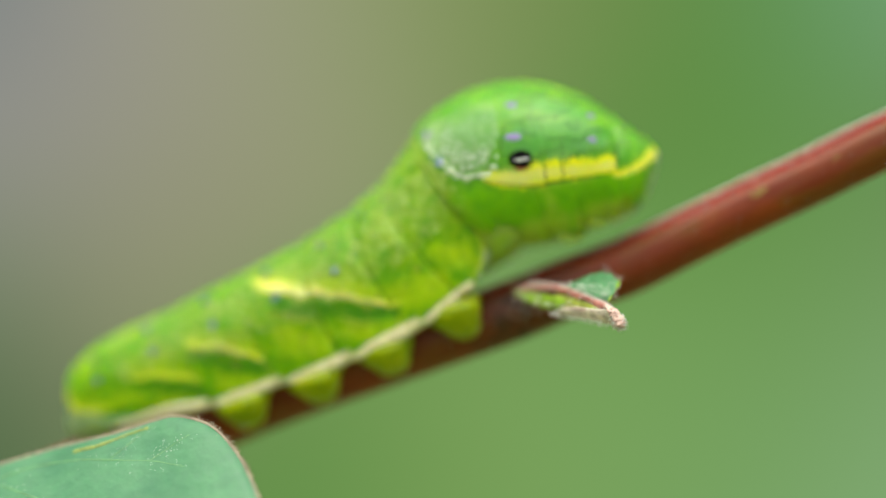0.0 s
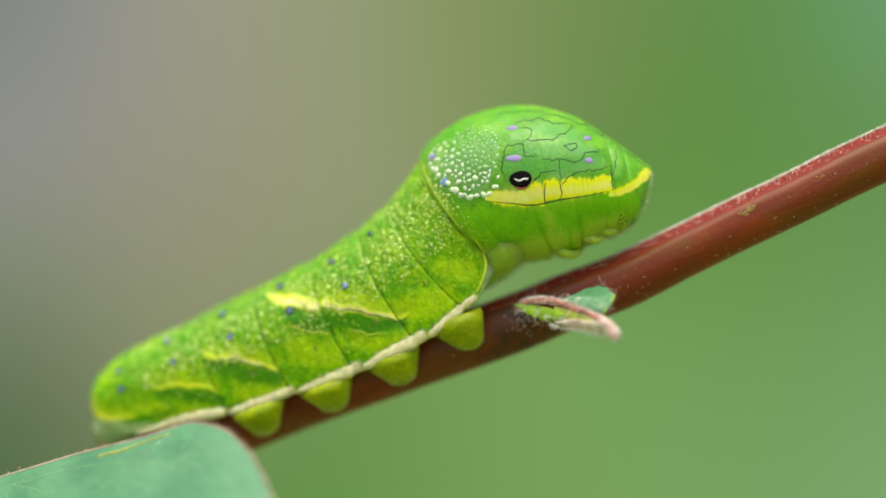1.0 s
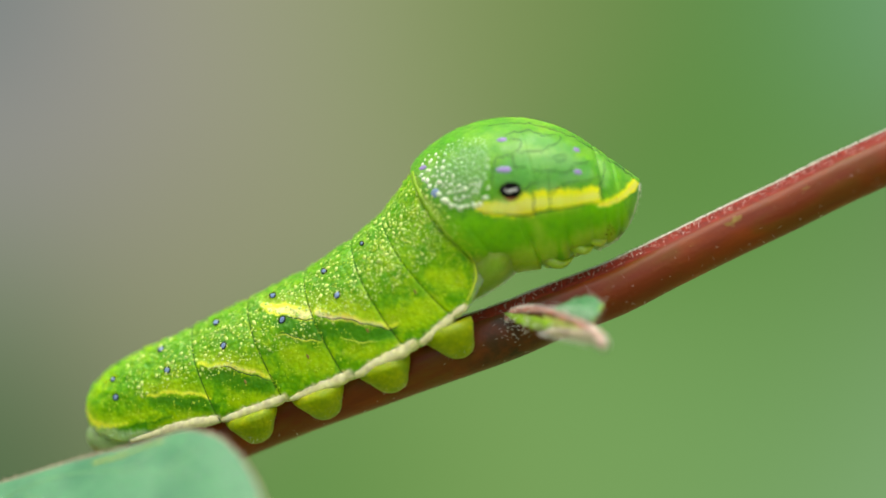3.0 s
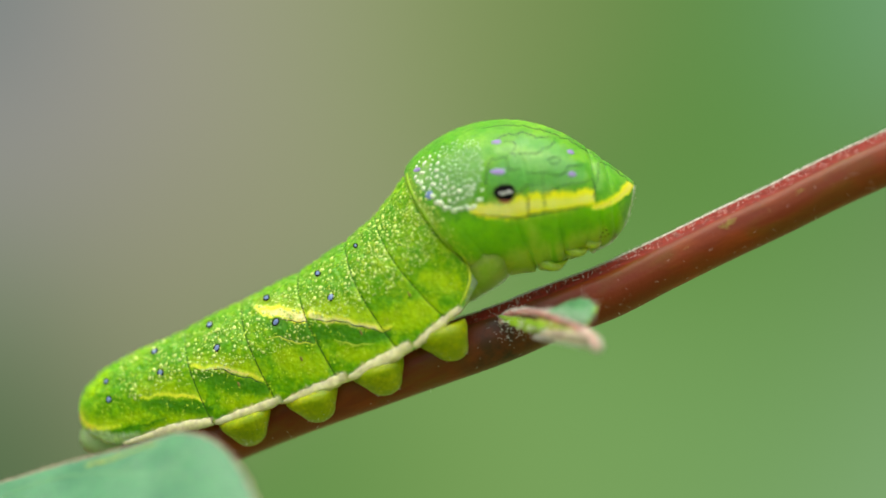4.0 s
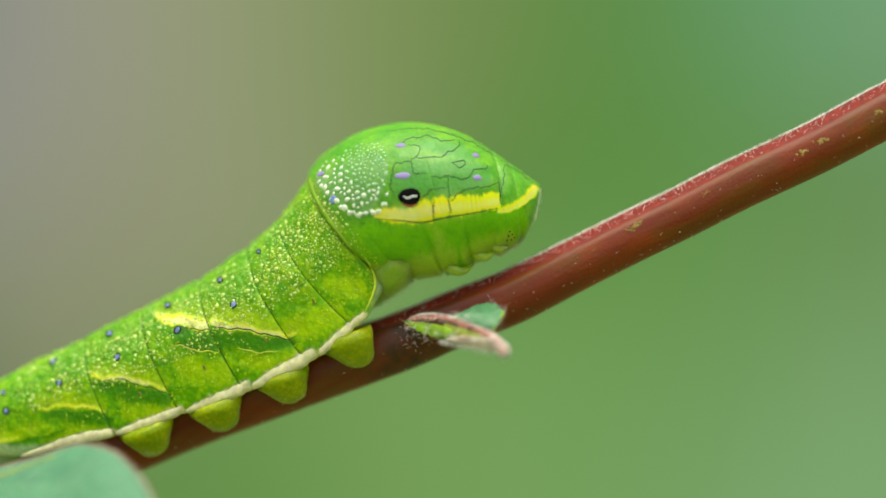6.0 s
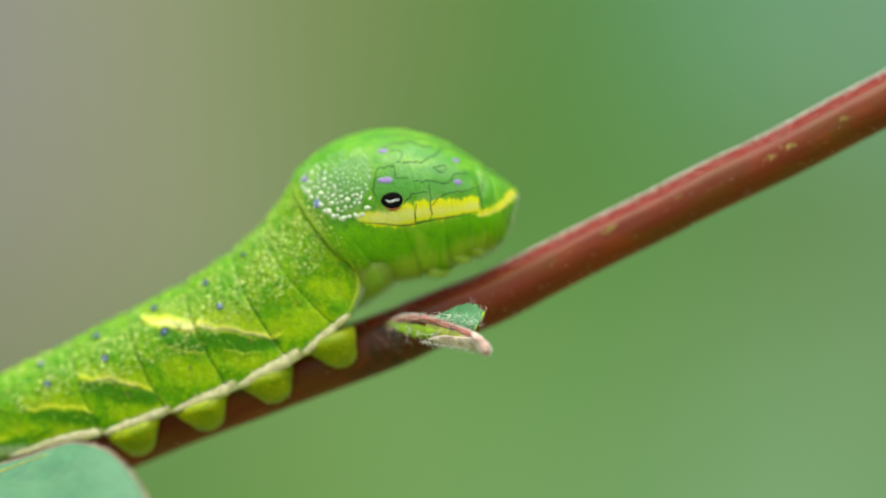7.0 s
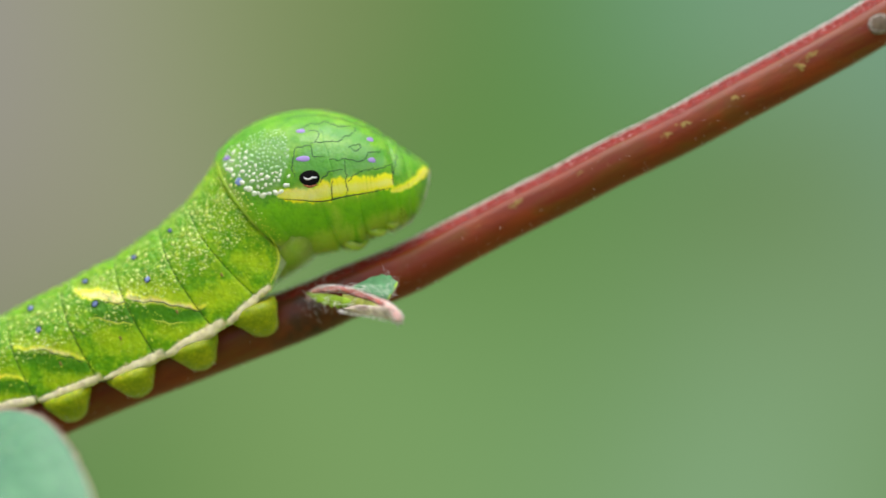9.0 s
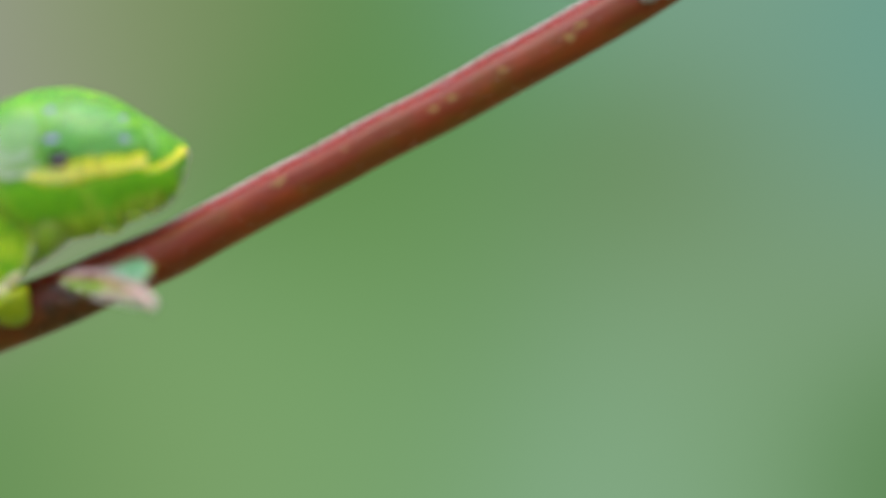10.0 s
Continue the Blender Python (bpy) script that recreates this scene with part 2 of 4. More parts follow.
def tube(points, radii, segs=12, rings=40, groove=None):
    """Verts and faces of a round rod through points, closed at both ends. groove(angle, along) adds to the radius."""
    line = spline([(*p, r) for p, r in zip(points, radii)], rings)
    verts = []
    for i, (x, y, z, r) in enumerate(line):
        a, b = Vector(line[max(0, i - 1)][:3]), Vector(line[min(rings - 1, i + 1)][:3])
        d = (b - a).normalized()
        side = d.cross(Vector((0, 1, 0)))
        side = (side if side.length > 0.05 else d.cross(Vector((1, 0, 0)))).normalized()
        other = d.cross(side)
        for j in range(segs):
            w = 2 * math.pi * j / segs
            rr = r + (groove(w, i / (rings - 1)) if groove else 0)
            verts.append(Vector((x, y, z)) + side * (rr * math.cos(w)) + other * (rr * math.sin(w)))
    faces = quads(rings, segs)
    faces += [tuple(range(segs))[::-1], tuple(range((rings - 1) * segs, rings * segs))]
    return verts, faces


def blob(x, y, z, rx, ry, rz, turn=0.0, segs=16, rings=9):
    """An ellipsoid; turn: degrees in the side plane, anticlockwise."""
    verts, c, s_ = [], math.cos(radians(turn)), math.sin(radians(turn))
    for i in range(rings):
        a = math.pi * i / (rings - 1)
        for j in range(segs):
            b = 2 * math.pi * j / segs
            u, v, w = rx * math.sin(a) * math.cos(b), ry * math.sin(a) * math.sin(b), rz * math.cos(a)
            verts.append((x + u * c - w * s_, y + v, z + u * s_ + w * c))
    return verts, quads(rings, segs, flip=True)


# ---- the caterpillar's trunk ----
def trunk(stations, rings, segs, creases, box=1.0, hollow=0.0, puff=0.0, folds=(), rough=0.0):
    """A soft body. A station: the top and the bottom of a ring in the side plane, its half width, and how far its flank bows back."""
    line = spline(stations, rings)
    verts = []
    for i, (tx, tz, bx, bz, w, bow) in enumerate(line):
        u = i / (rings - 1)
        shrink = 1.0
        for c, depth, wide in creases:
            shrink -= depth * math.exp(-((u - c) / wide) ** 2)
        for (c0, _, _), (c1, _, _) in zip(creases, creases[1:]):
            if c0 < u < c1:
                shrink += puff * math.sin(math.pi * (u - c0) / (c1 - c0)) ** 0.8
        mx, mz, hx, hz = (tx + bx) / 2, (tz + bz) / 2, (tx - bx) / 2, (tz - bz) / 2
        size = math.hypot(hx, hz) or 1e-6
        ax, az = hz / size, -hx / size
        for j in range(segs):
            a = 2 * math.pi * j / segs
            c, s_ = math.cos(a), math.sin(a)
            h, y = c, w * s_
            box_here = box if u < 0.78 else box + (1 - box) * min(1, (u - 0.78) / 0.14)
            if c < 0 and box < 1 and u < 0.93:
                # below the middle: a flank that drops to the lateral fold, then a flat belly
                k = math.asin(-c) / (math.pi / 2)
                side = math.copysign(1, s_) if abs(s_) > 1e-9 else 0
                if k < box:
                    hb, yb = -math.sin(math.pi / 2 * k / box), side * w * (1 - 0.1 * (k / box) ** 3)
                else:
                    q = (k - box) / (1 - box)
                    hb, yb = -1 + 0.03 * q, side * w * 0.9 * (1 - q)
                r = (box_here - box) / (1 - box)
                h, y = hb * (1 - r) + h * r, yb * (1 - r) + y * r
            lift = hollow * math.exp(-(y / 2.3) ** 4) * max(0, -h) * min(1, 4 * u) * min(1, max(0, (0.95 - u) * 8))
            tuck = 1 - sum(depth * math.exp(-((u - p) / wide) ** 2) for p, depth, wide in folds) * max(0, -h) ** 1.3
            h, y = h * shrink * tuck + lift / size, y * tuck
            b = -bow * abs(s_) ** 1.5
            if rough:
                # low swellings of the skin, strongest on the back
                q = Vector((mx + hx * h, y, mz + hz * h))
                swell = rough * (0.35 + 0.65 * max(0, h)) * (noise.noise(q * 1.5) + 0.6 * noise.noise(q * 3.4)) / size
                h, y = h * (1 + swell), y * (1 + swell)
            verts.append((mx + hx * h + ax * b, y * shrink, mz + hz * h + az * b))
    faces = quads(rings, segs)
    faces += [tuple(range(segs))[::-1], tuple(range((rings - 1) * segs, rings * segs))]
    return verts, faces


caterpillar = thing("caterpillar", -3.0, 0, -6.0, "lime-green swallowtail caterpillar with false eyespots resting on the twig", "caterpillar")

ABDOMEN_RINGS = [
    (-26.04, -11.16, -25.95, -12.21, 0.5, 0.0),
    (-25.69, -10.01, -25.34, -13.04, 2.1, 0.1),
    (-24.66, -8.78, -23.94, -13.59, 3.0, 0.2),
    (-22.93, -7.58, -21.62, -13.61, 3.5, 0.3),
    (-20.78, -6.59, -18.69, -12.79, 3.7, 0.4),
    (-17.88, -5.26, -15.11, -12.00, 3.9, 0.5),
    (-13.77, -3.19, -10.38, -10.42, 4.1, 0.6),
    (-9.57, -1.05, -5.74, -8.74, 4.3, 0.8),
    (-6.12, 1.27, -1.23, -6.56, 4.4, 1.0),
    (-3.97, 3.12, 1.99, -3.97, 4.4, 1.1),
    (-2.65, 4.72, 3.54, -2.57, 4.4, 1.1),
    (-1.71, 6.07, 4.76, -1.66, 4.5, 1.0),
    (-0.48, 6.76, 5.75, -0.85, 4.0, 0.9),
]
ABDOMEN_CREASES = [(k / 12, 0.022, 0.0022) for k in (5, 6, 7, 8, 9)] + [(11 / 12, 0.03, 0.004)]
v, f = trunk(ABDOMEN_RINGS, 640, 300, ABDOMEN_CREASES, 0.55, 2.2, 0.02, rough=0.13)
abdomen = part("abdomen", v, f, ABDOMEN, caterpillar)

# shade in the creases is put into colour: one dark ring each
abdomen.data.materials.append(CREASE_SHADE)
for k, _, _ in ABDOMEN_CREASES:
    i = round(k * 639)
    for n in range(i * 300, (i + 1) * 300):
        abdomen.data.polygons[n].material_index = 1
THORAX_RINGS = [
    (-1.42, 5.74, 3.96, -0.58, 3.6, 0.8),
    (-1.84, 6.24, 4.76, -1.42, 4.7, 1.1),
    (-1.43, 7.10, 5.28, -1.45, 5.0, 1.1),
    (-0.04, 8.36, 6.07, -1.17, 5.3, 1.0),
    (1.96, 9.45, 7.02, -1.01, 5.5, 0.8),
    (4.39, 10.04, 8.19, -0.85, 5.5, 0.5),
    (6.82, 9.98, 9.46, -0.44, 5.2, 0.3),
    (9.23, 9.23, 10.81, 0.28, 4.6, 0.1),
    (11.11, 8.12, 12.2, 0.75, 3.8, 0.0),
    (12.70, 6.98, 13.52, 1.75, 2.8, 0.0),
    (13.82, 6.17, 14.28, 3.35, 1.6, 0.0),
    (14.6, 5.6, 14.62, 5.12, 0.4, 0.0),
]
THORAX_CREASES = [(5.6 / 11, 0.008, 0.003), (8.05 / 11, 0.032, 0.008), (8.75 / 11, 0.036, 0.01)]
v, f = trunk(THORAX_RINGS, 420, 200, THORAX_CREASES, folds=((2.7 / 11, 0.05, 0.012), (4.75 / 11, 0.06, 0.01), (6.3 / 11, 0.06, 0.012), (7.4 / 11, 0.04, 0.01)))
thorax = part("thorax", v, f, THORAX, caterpillar, "swollen green thorax with a marbled dark pattern")


def tree_of(ob):
    base = caterpillar.location
    return BVHTree.FromPolygons([p.co + base for p in ob.data.vertices], [tuple(p.vertices) for p in ob.data.polygons])


TREES = [tree_of(abdomen), tree_of(thorax)]


def on_skin(x, z, side=-1):
    """The outermost place of the skin at (x, z) of the side view, on the near (-1) or the far (1) flank, with its normal, in millimetres."""
    best = None
    for tree in TREES:
        place, normal, _, _ = tree.ray_cast(at(x, side * 40, z), Vector((0, -side, 0)))
        if place is None:
            continue
        if best is None or side * place.y > side * best[0].y:
            best = (place, normal)
    if best is None:
        place, normal, _, _ = TREES[0].find_nearest(at(x, side, z))
        other, normal_b, _, _ = TREES[1].find_nearest(at(x, side, z))
        if (other - at(x, side, z)).length < (place - at(x, side, z)).length:
            place, normal = other, normal_b
        best = (place, normal)
    place, normal = best
    if normal.y * side < 0:
        normal = -normal
    return Vector((place.x * 1000, place.y * 1000 - slant(place.x * 1000), (place.z - LIFT) * 1000)), normal


def ribbon(name, path, material, parent, high=0.06, label="", across=5, step=0.25, sides=(-1, 1), wander=0.0):
    """A raised band on the skin; path: side-view x, z and width along its middle."""
    for side in sides:
        n = max(6, int(sum(math.dist(a[:2], b[:2]) for a, b in zip(path, path[1:])) / step))
        line = spline(path, n)
        verts = []
        for i, (x, z, w) in enumerate(line):
            a, b = line[max(0, i - 1)], line[min(n - 1, i + 1)]
            d = math.hypot(b[0] - a[0], b[1] - a[1]) or 1e-6
            nx, nz = -(b[1] - a[1]) / d, (b[0] - a[0]) / d
            w *= 1 + 0.22 * noise.noise((x * 2.1, z * 2.1, side * 3.0)) + 0.15 * noise.noise((x * 6, z * 6, side * 5.0))
            shift = 0.06 * min(1, w) * noise.noise((x * 3, z * 3, 9.0)) + wander * (noise.noise((x * 2.2, z * 2.2, 2.0)) + 0.5 * noise.noise((x * 6, z * 6, 7.0)))
            x, z = x + nx * shift, z + nz * shift
            for j in range(across):
                k = j / (across - 1) * 2 - 1
                p, normal = on_skin(x + nx * k * w / 2, z + nz * k * w / 2, side)
                edge = 1 - k * k
                tip = min(1, 0.35 + 3 * min(i, n - 1 - i) / n)
                verts.append(p + normal * (high * edge * tip + 0.012 if 0 < j < across - 1 else -0.03))
        part(name, verts, quads(n, across, False, side > 0), material, parent, label)


def spot(name, x, z, rx, rz, turn, material, parent, high=0.05, label="", rings=4, segs=18, sides=(-1, 1), wave=0.0):
    """A small raised oval on the skin."""
    made = []
    for side in sides:
        verts = [on_skin(x, z, side)]
        verts[0] = verts[0][0] + verts[0][1] * high
        c, s_ = math.cos(radians(turn)), math.sin(radians(turn))
        for i in range(1, rings + 1):
            k = i / rings
            for j in range(segs):
                a = 2 * math.pi * j / segs
                m = 1 + wave * math.sin(3 * a + x)
                u, w = rx * k * math.cos(a) * m, rz * k * math.sin(a) * m
                p, normal = on_skin(x + u * c - w * s_, z + u * s_ + w * c, side)
                verts.append(p + normal * (high * (1 - k ** 4) if i < rings else -0.03))
        faces = [(0, 1 + (j + 1) % segs, 1 + j) for j in range(segs)]
        faces += [(1 + i * segs + j, 1 + i * segs + (j + 1) % segs, 1 + (i + 1) * segs + (j + 1) % segs, 1 + (i + 1) * segs + j)
                  for i in range(rings - 1) for j in range(segs)]
        made.append(part(name, verts, faces, material, parent, label))
    return made


def granules(name, spots, material, parent, label, sides=(-1, 1)):
    """Many tiny rounded warts on the skin: side-view x, z and radius."""
    verts, faces = [], []
    for side in sides:
        for x, z, r in spots:
            p, normal = on_skin(x, z, side)
            t = normal.orthogonal().normalized()
            b = normal.cross(t)
            n0 = len(verts)
            t = (t * math.cos(x * 50) + b * math.sin(x * 50)).normalized()
            b = normal.cross(t)
            t = t * (1 + 0.4 * abs(math.sin(z * 37)))
            for k, h in ((1.0, -0.15), (0.7, 0.26)):
                for j in range(7):
                    a = 2 * math.pi * j / 7
                    m = k * (1 + 0.22 * math.sin(2 * a + x * 90) + 0.14 * math.sin(3 * a + z * 70))
                    verts.append(p + (t * math.cos(a) + b * math.sin(a)) * r * m + normal * r * h)
            verts.append(p + normal * r * 0.36)
            for j in range(7):
                k = (j + 1) % 7
                faces.append((n0 + j, n0 + k, n0 + 7 + k, n0 + 7 + j))
                faces.append((n0 + 7 + j, n0 + 7 + k, n0 + 14))
    return tagged(part(name, verts, faces, material, parent, label), kind="stuff")



# ---- markings of the abdomen ----
def wavy(path):
    """The same band with an uneven, wavy course."""
    line = spline(path, 30)
    x = line[:, 0]
    line[:, 1] += 0.07 * np.sin(2.9 * x + 1) + 0.035 * np.sin(6.3 * x) + 0.012 * np.sin(14 * x)
    return [tuple(p) for p in line]


def paint(ob, attribute, paths, upper=0.1, lower=0.1, peak=1.0):
    """Pigment along bands of the side view (x, z and width), on both flanks; upper and lower: how softly each edge fades."""
    n = len(ob.data.vertices)
    co = np.empty(n * 3)
    ob.data.vertices.foreach_get("co", co)
    co = co.reshape(n, 3) * 1000
    flat = co[:, (0, 2)] + np.array([caterpillar.location.x * 1000, (caterpillar.location.z - LIFT) * 1000])
    old = ob.data.attributes.get(attribute)
    value = np.zeros(n)
    if old:
        old.data.foreach_get("value", value)
    else:
        old = ob.data.attributes.new(attribute, "FLOAT", "POINT")
    for path in paths:
        size = sum(math.dist(a[:2], b[:2]) for a, b in zip(path, path[1:]))
        line = spline(path, max(8, int(size / 0.15)))
        line[:, 2] *= 1 if line[:, 2].max() < 0.25 else 1 + 0.16 * np.sin(line[:, 0] * 4.1 + path[0][1]) * np.sin(line[:, 0] * 1.7) + 0.1 * np.sin(line[:, 0] * 11)
        reach = line[:, 2].max() / 2 + upper + lower
        lo, hi = line[:, :2].min(0) - reach, line[:, :2].max(0) + reach
        some = np.where(((flat > lo) & (flat < hi)).all(1))[0]
        if not len(some):
            continue
        p = flat[some]
        best = ((p[:, None, :] - line[None, :, :2]) ** 2).sum(2).argmin(1)
        way = np.gradient(line[:, :2], axis=0)
        way /= np.linalg.norm(way, axis=1, keepdims=True) + 1e-9
        normal = np.stack([-way[:, 1], way[:, 0]], 1)
        normal[normal[:, 1] < 0] *= -1
        d = p - line[best, :2]
        off, along = (d * normal[best]).sum(1), np.abs((d * way[best]).sum(1))
        half = line[best, 2] / 2
        depth = np.where(off > 0, (half - off) / upper, (half + off) / lower)
        v = np.clip(depth + 0.5, 0, 1) * np.clip(1.5 - along / 0.15, 0, 1)
        value[some] = np.maximum(value[some], v * v * (3 - 2 * v) * peak)
    old.data.foreach_set("value", value)


paint(abdomen, "yellow", [wavy(p) for p in [[(-12.50, -3.60, 0.3), (-11.66, -3.80, 0.7), (-10.19, -3.95, 0.85), (-8.89, -4.19, 0.9)],
                          [(-8.47, -3.98, 0.55), (-7.26, -4.26, 0.55), (-5.60, -4.50, 0.45), (-3.74, -4.93, 0.36), (-2.62, -4.80, 0.15)],
                          [(-17.02, -7.84, 0.2), (-15.66, -7.91, 0.32), (-14.38, -7.94, 0.28), (-12.91, -8.38, 0.28), (-11.77, -8.69, 0.15)],
                          [(-20.77, -10.15, 0.15), (-19.06, -9.92, 0.24), (-17.78, -9.94, 0.24), (-16.16, -10.25, 0.15)]]], 0.45, 0.08)
for path in ([(-11.44, -5.70, 0.06), (-10.60, -5.74, 0.13), (-9.34, -6.01, 0.15), (-8.01, -6.17, 0.06)], [(-6.76, -5.91, 0.05), (-5.39, -6.06, 0.11), (-3.86, -6.12, 0.04)]):
    ribbon("lime_line", wavy(path), LIME, abdomen, 0.02, across=5, step=0.1, wander=0.04)
paint(abdomen, "lime", [[(-12.71, -3.14, 0.6), (-10.19, -3.54, 1.3), (-8.72, -3.65, 1.4)], [(-8.52, -3.40, 1.3), (-5.60, -4.04, 1.3), (-2.91, -4.60, 0.6)],
                        [(-17.15, -7.34, 0.6), (-15.23, -7.53, 1.0), (-12.70, -8.00, 1.0), (-11.64, -8.32, 0.5)], [(-20.99, -9.69, 0.5), (-18.63, -9.54, 0.9), (-16.07, -9.92, 0.6)],
                        [(-25.73, -11.53, 0.8), (-24.65, -12.19, 1.0), (-23.13, -12.16, 0.9), (-21.84, -11.72, 0.7), (-20.51, -11.45, 0.3)], [(-25.86, -11.03, 0.7), (-25.30, -11.86, 1.2), (-24.21, -12.26, 0.6)],
                        [(-11.02, -6.86, 0.8), (-9.34, -7.46, 1.8), (-7.25, -7.64, 1.6)], [(-6.42, -6.81, 0.8), (-4.35, -6.79, 1.0), (-2.29, -6.15, 0.6)],
                        [(-14.80, -10.52, 0.6), (-12.90, -10.41, 1.2), (-11.09, -9.97, 0.6)], [(-20.77, -12.29, 0.5), (-18.41, -11.92, 1.0), (-16.07, -11.50, 0.5)],
                        [(-3.53, -4.11, 0.8), (-1.89, -4.30, 1.8), (0.57, -3.26, 1.6)], [(-0.66, -1.22, 0.8), (0.97, -1.62, 1.5), (2.12, -1.62, 0.8)]], 0.9, 0.9, 0.8)
paint(abdomen, "yellow", [[(-25.85, -11.2, 0.2), (-25.2, -12.2, 0.5), (-24.0, -12.5, 0.4), (-22.4, -12.25, 0.2)]], 0.4, 0.3, 0.7)
paint(abdomen, "ivory", [wavy(p) for p in [[(-12.0, -3.80, 0.1), (-11.3, -3.92, 0.3), (-10.19, -4.02, 0.45), (-8.95, -4.25, 0.5)], [(-8.40, -4.12, 0.3), (-7.26, -4.36, 0.25), (-5.60, -4.56, 0.2), (-3.74, -4.98, 0.14)],
                         [(-16.2, -8.0, 0.08), (-14.4, -8.0, 0.12), (-12.9, -8.45, 0.12)]]], 0.3, 0.1)
paint(abdomen, "dark", [wavy(p) for p in [[(-11.53, -4.75, 0.2), (-10.60, -5.12, 1.1), (-8.93, -5.35, 1.4), (-7.72, -5.59, 1.2)],
                        [(-7.76, -5.21, 1.0), (-6.01, -5.36, 1.3), (-4.35, -5.60, 0.9), (-2.79, -5.38, 0.3)],
                        [(-16.84, -8.38, 0.3), (-15.23, -8.78, 1.0), (-13.54, -9.17, 1.1), (-11.51, -9.48, 0.8)],
                        [(-20.51, -10.53, 0.3), (-18.63, -10.66, 0.8), (-16.71, -10.84, 0.9), (-15.56, -10.95, 0.5)], [(-24.64, -12.90, 0.3), (-22.48, -12.74, 0.5), (-19.05, -11.76, 0.3)]]], 0.12, 0.7)
paint(abdomen, "dark", [[(-23.14, -9.09, 1.2), (-19.92, -7.50, 2.4), (-16.09, -5.54, 3.0), (-11.87, -3.55, 3.2), (-8.10, -1.58, 3.2), (-5.20, 0.61, 3.0), (-2.94, 2.67, 2.2), (-1.71, 4.31, 1.2)]], 1.2, 1.6, 0.5)
for path in ([(-11.02, -4.42, 0.05), (-9.77, -4.45, 0.1), (-8.68, -4.60, 0.1)],
             [(-8.35, -4.35, 0.08), (-5.60, -4.62, 0.12), (-3.61, -5.14, 0.12), (-2.62, -5.00, 0.05)],
             [(-16.72, -8.09, 0.04), (-14.81, -8.07, 0.09), (-13.12, -8.59, 0.09), (-11.77, -8.90, 0.05)],
             [(-11.02, -5.53, 0.03), (-9.97, -5.77, 0.06), (-8.93, -5.97, 0.06), (-7.92, -6.04, 0.03)]):
    ribbon("dark_line", wavy(path), LINE, abdomen, 0.02, across=5, step=0.1, wander=0.03)
paint(abdomen, "clear", [[(2.6, -3.5, 0.6), (3.3, -2.6, 1.2), (3.7, -1.6, 1.6), (3.9, -0.6, 1.8), (3.6, 0.6, 1.2)], [(-25.95, -12.55, 0.8), (-25.25, -13.38, 1.8), (-23.56, -13.51, 1.6), (-20.76, -13.04, 0.6)]], 0.4, 0.4)
FOLDS = ([(-22.14, -13.61, 0.4), (-19.05, -12.68, 0.8), (-16.92, -12.18, 0.9), (-15.52, -11.78, 0.5)],
             [(-15.26, -11.90, 0.45), (-13.95, -11.59, 0.95), (-11.84, -10.89, 1.1), (-10.59, -10.17, 0.65)],
             [(-10.29, -10.37, 0.45), (-8.91, -9.94, 1.0), (-7.04, -9.17, 1.15), (-5.88, -8.33, 0.65)],
             [(-5.63, -8.53, 0.45), (-4.35, -7.98, 1.0), (-2.49, -7.01, 1.15), (-1.31, -6.10, 0.65)],
             [(-0.94, -6.14, 0.45), (0.17, -5.43, 0.95), (1.19, -4.60, 1.0), (2.16, -3.49, 0.45)])
paint(abdomen, "cream", [[(x, z, w * 1.1) for x, z, w in path] for path in FOLDS], 0.3, 0.2)
for path in FOLDS:
    ribbon("lateral_fold", [(x, z, w * 1.15) for x, z, w in path], CREAM, abdomen, 0.13, "cream-white lateral fold", across=9)
ribbon("segment_edge", [(2.20, -3.25, 0.1), (2.73, -2.10, 0.22), (2.89, -1.20, 0.22), (2.60, -0.23, 0.16), (2.11, 0.51, 0.06)], LIME, abdomen, 0.05)
for x, z, rx, rz, turn in ((-6.98, -2.77, 0.26, 0.36, -25), (-10.94, -4.58, 0.26, 0.36, -35), (-8.02, -1.09, 0.26, 0.24, 20), (-11.78, -2.89, 0.3, 0.24, 20),
                           (-15.24, -6.49, 0.26, 0.34, -30), (-16.00, -4.87, 0.3, 0.26, 20), (-19.41, -8.33, 0.28, 0.3, -20), (-20.10, -6.88, 0.3, 0.26, 20),
                           (-23.27, -10.36, 0.28, 0.3, -10), (-23.62, -9.10, 0.26, 0.22, 20), (-5.28, 0.90, 0.18, 0.2, 0)):
    ring = spot("spot_ring", x, z, rx + 0.04, rz + 0.04, turn, BLACK, abdomen, 0.02)
    for piece, side in zip(ring, (-1, 1)):
        spot("blue_centre", x, z, rx - 0.07, rz - 0.07, turn, BLUE, piece, 0.04, sides=(side,))
for x, z in ((-1.40, -2.53,), (-4.77, -5.27,), (-9.05, -7.17,), (-13.58, -9.05,)):
    spot("spiracle", x, z, 0.1, 0.22, 25, SPIRACLE, abdomen, 0.04, "small brown spiracle")

# ---- markings of the thorax ----
STRIPE = [[(2.95, 3.46, 0.5), (3.68, 3.36, 0.9), (4.69, 3.22, 1.0), (5.62, 3.30, 1.2), (6.30, 3.57, 1.5), (6.69, 3.72, 1.4)],
          [(6.95, 3.82, 1.4), (7.37, 3.86, 1.6), (7.81, 3.90, 1.4)],
          [(8.07, 3.92, 1.25), (8.37, 3.94, 1.35), (8.91, 4.00, 1.35), (10.11, 4.16, 1.2), (10.99, 4.32, 1.2), (11.37, 4.36, 1.1)],
          [(11.43, 3.64, 0.3), (12.19, 3.84, 0.55), (13.10, 4.28, 0.6), (13.89, 4.92, 0.65), (14.24, 5.33, 0.6)]]
paint(thorax, "yellow", STRIPE, 0.45, 0.1)
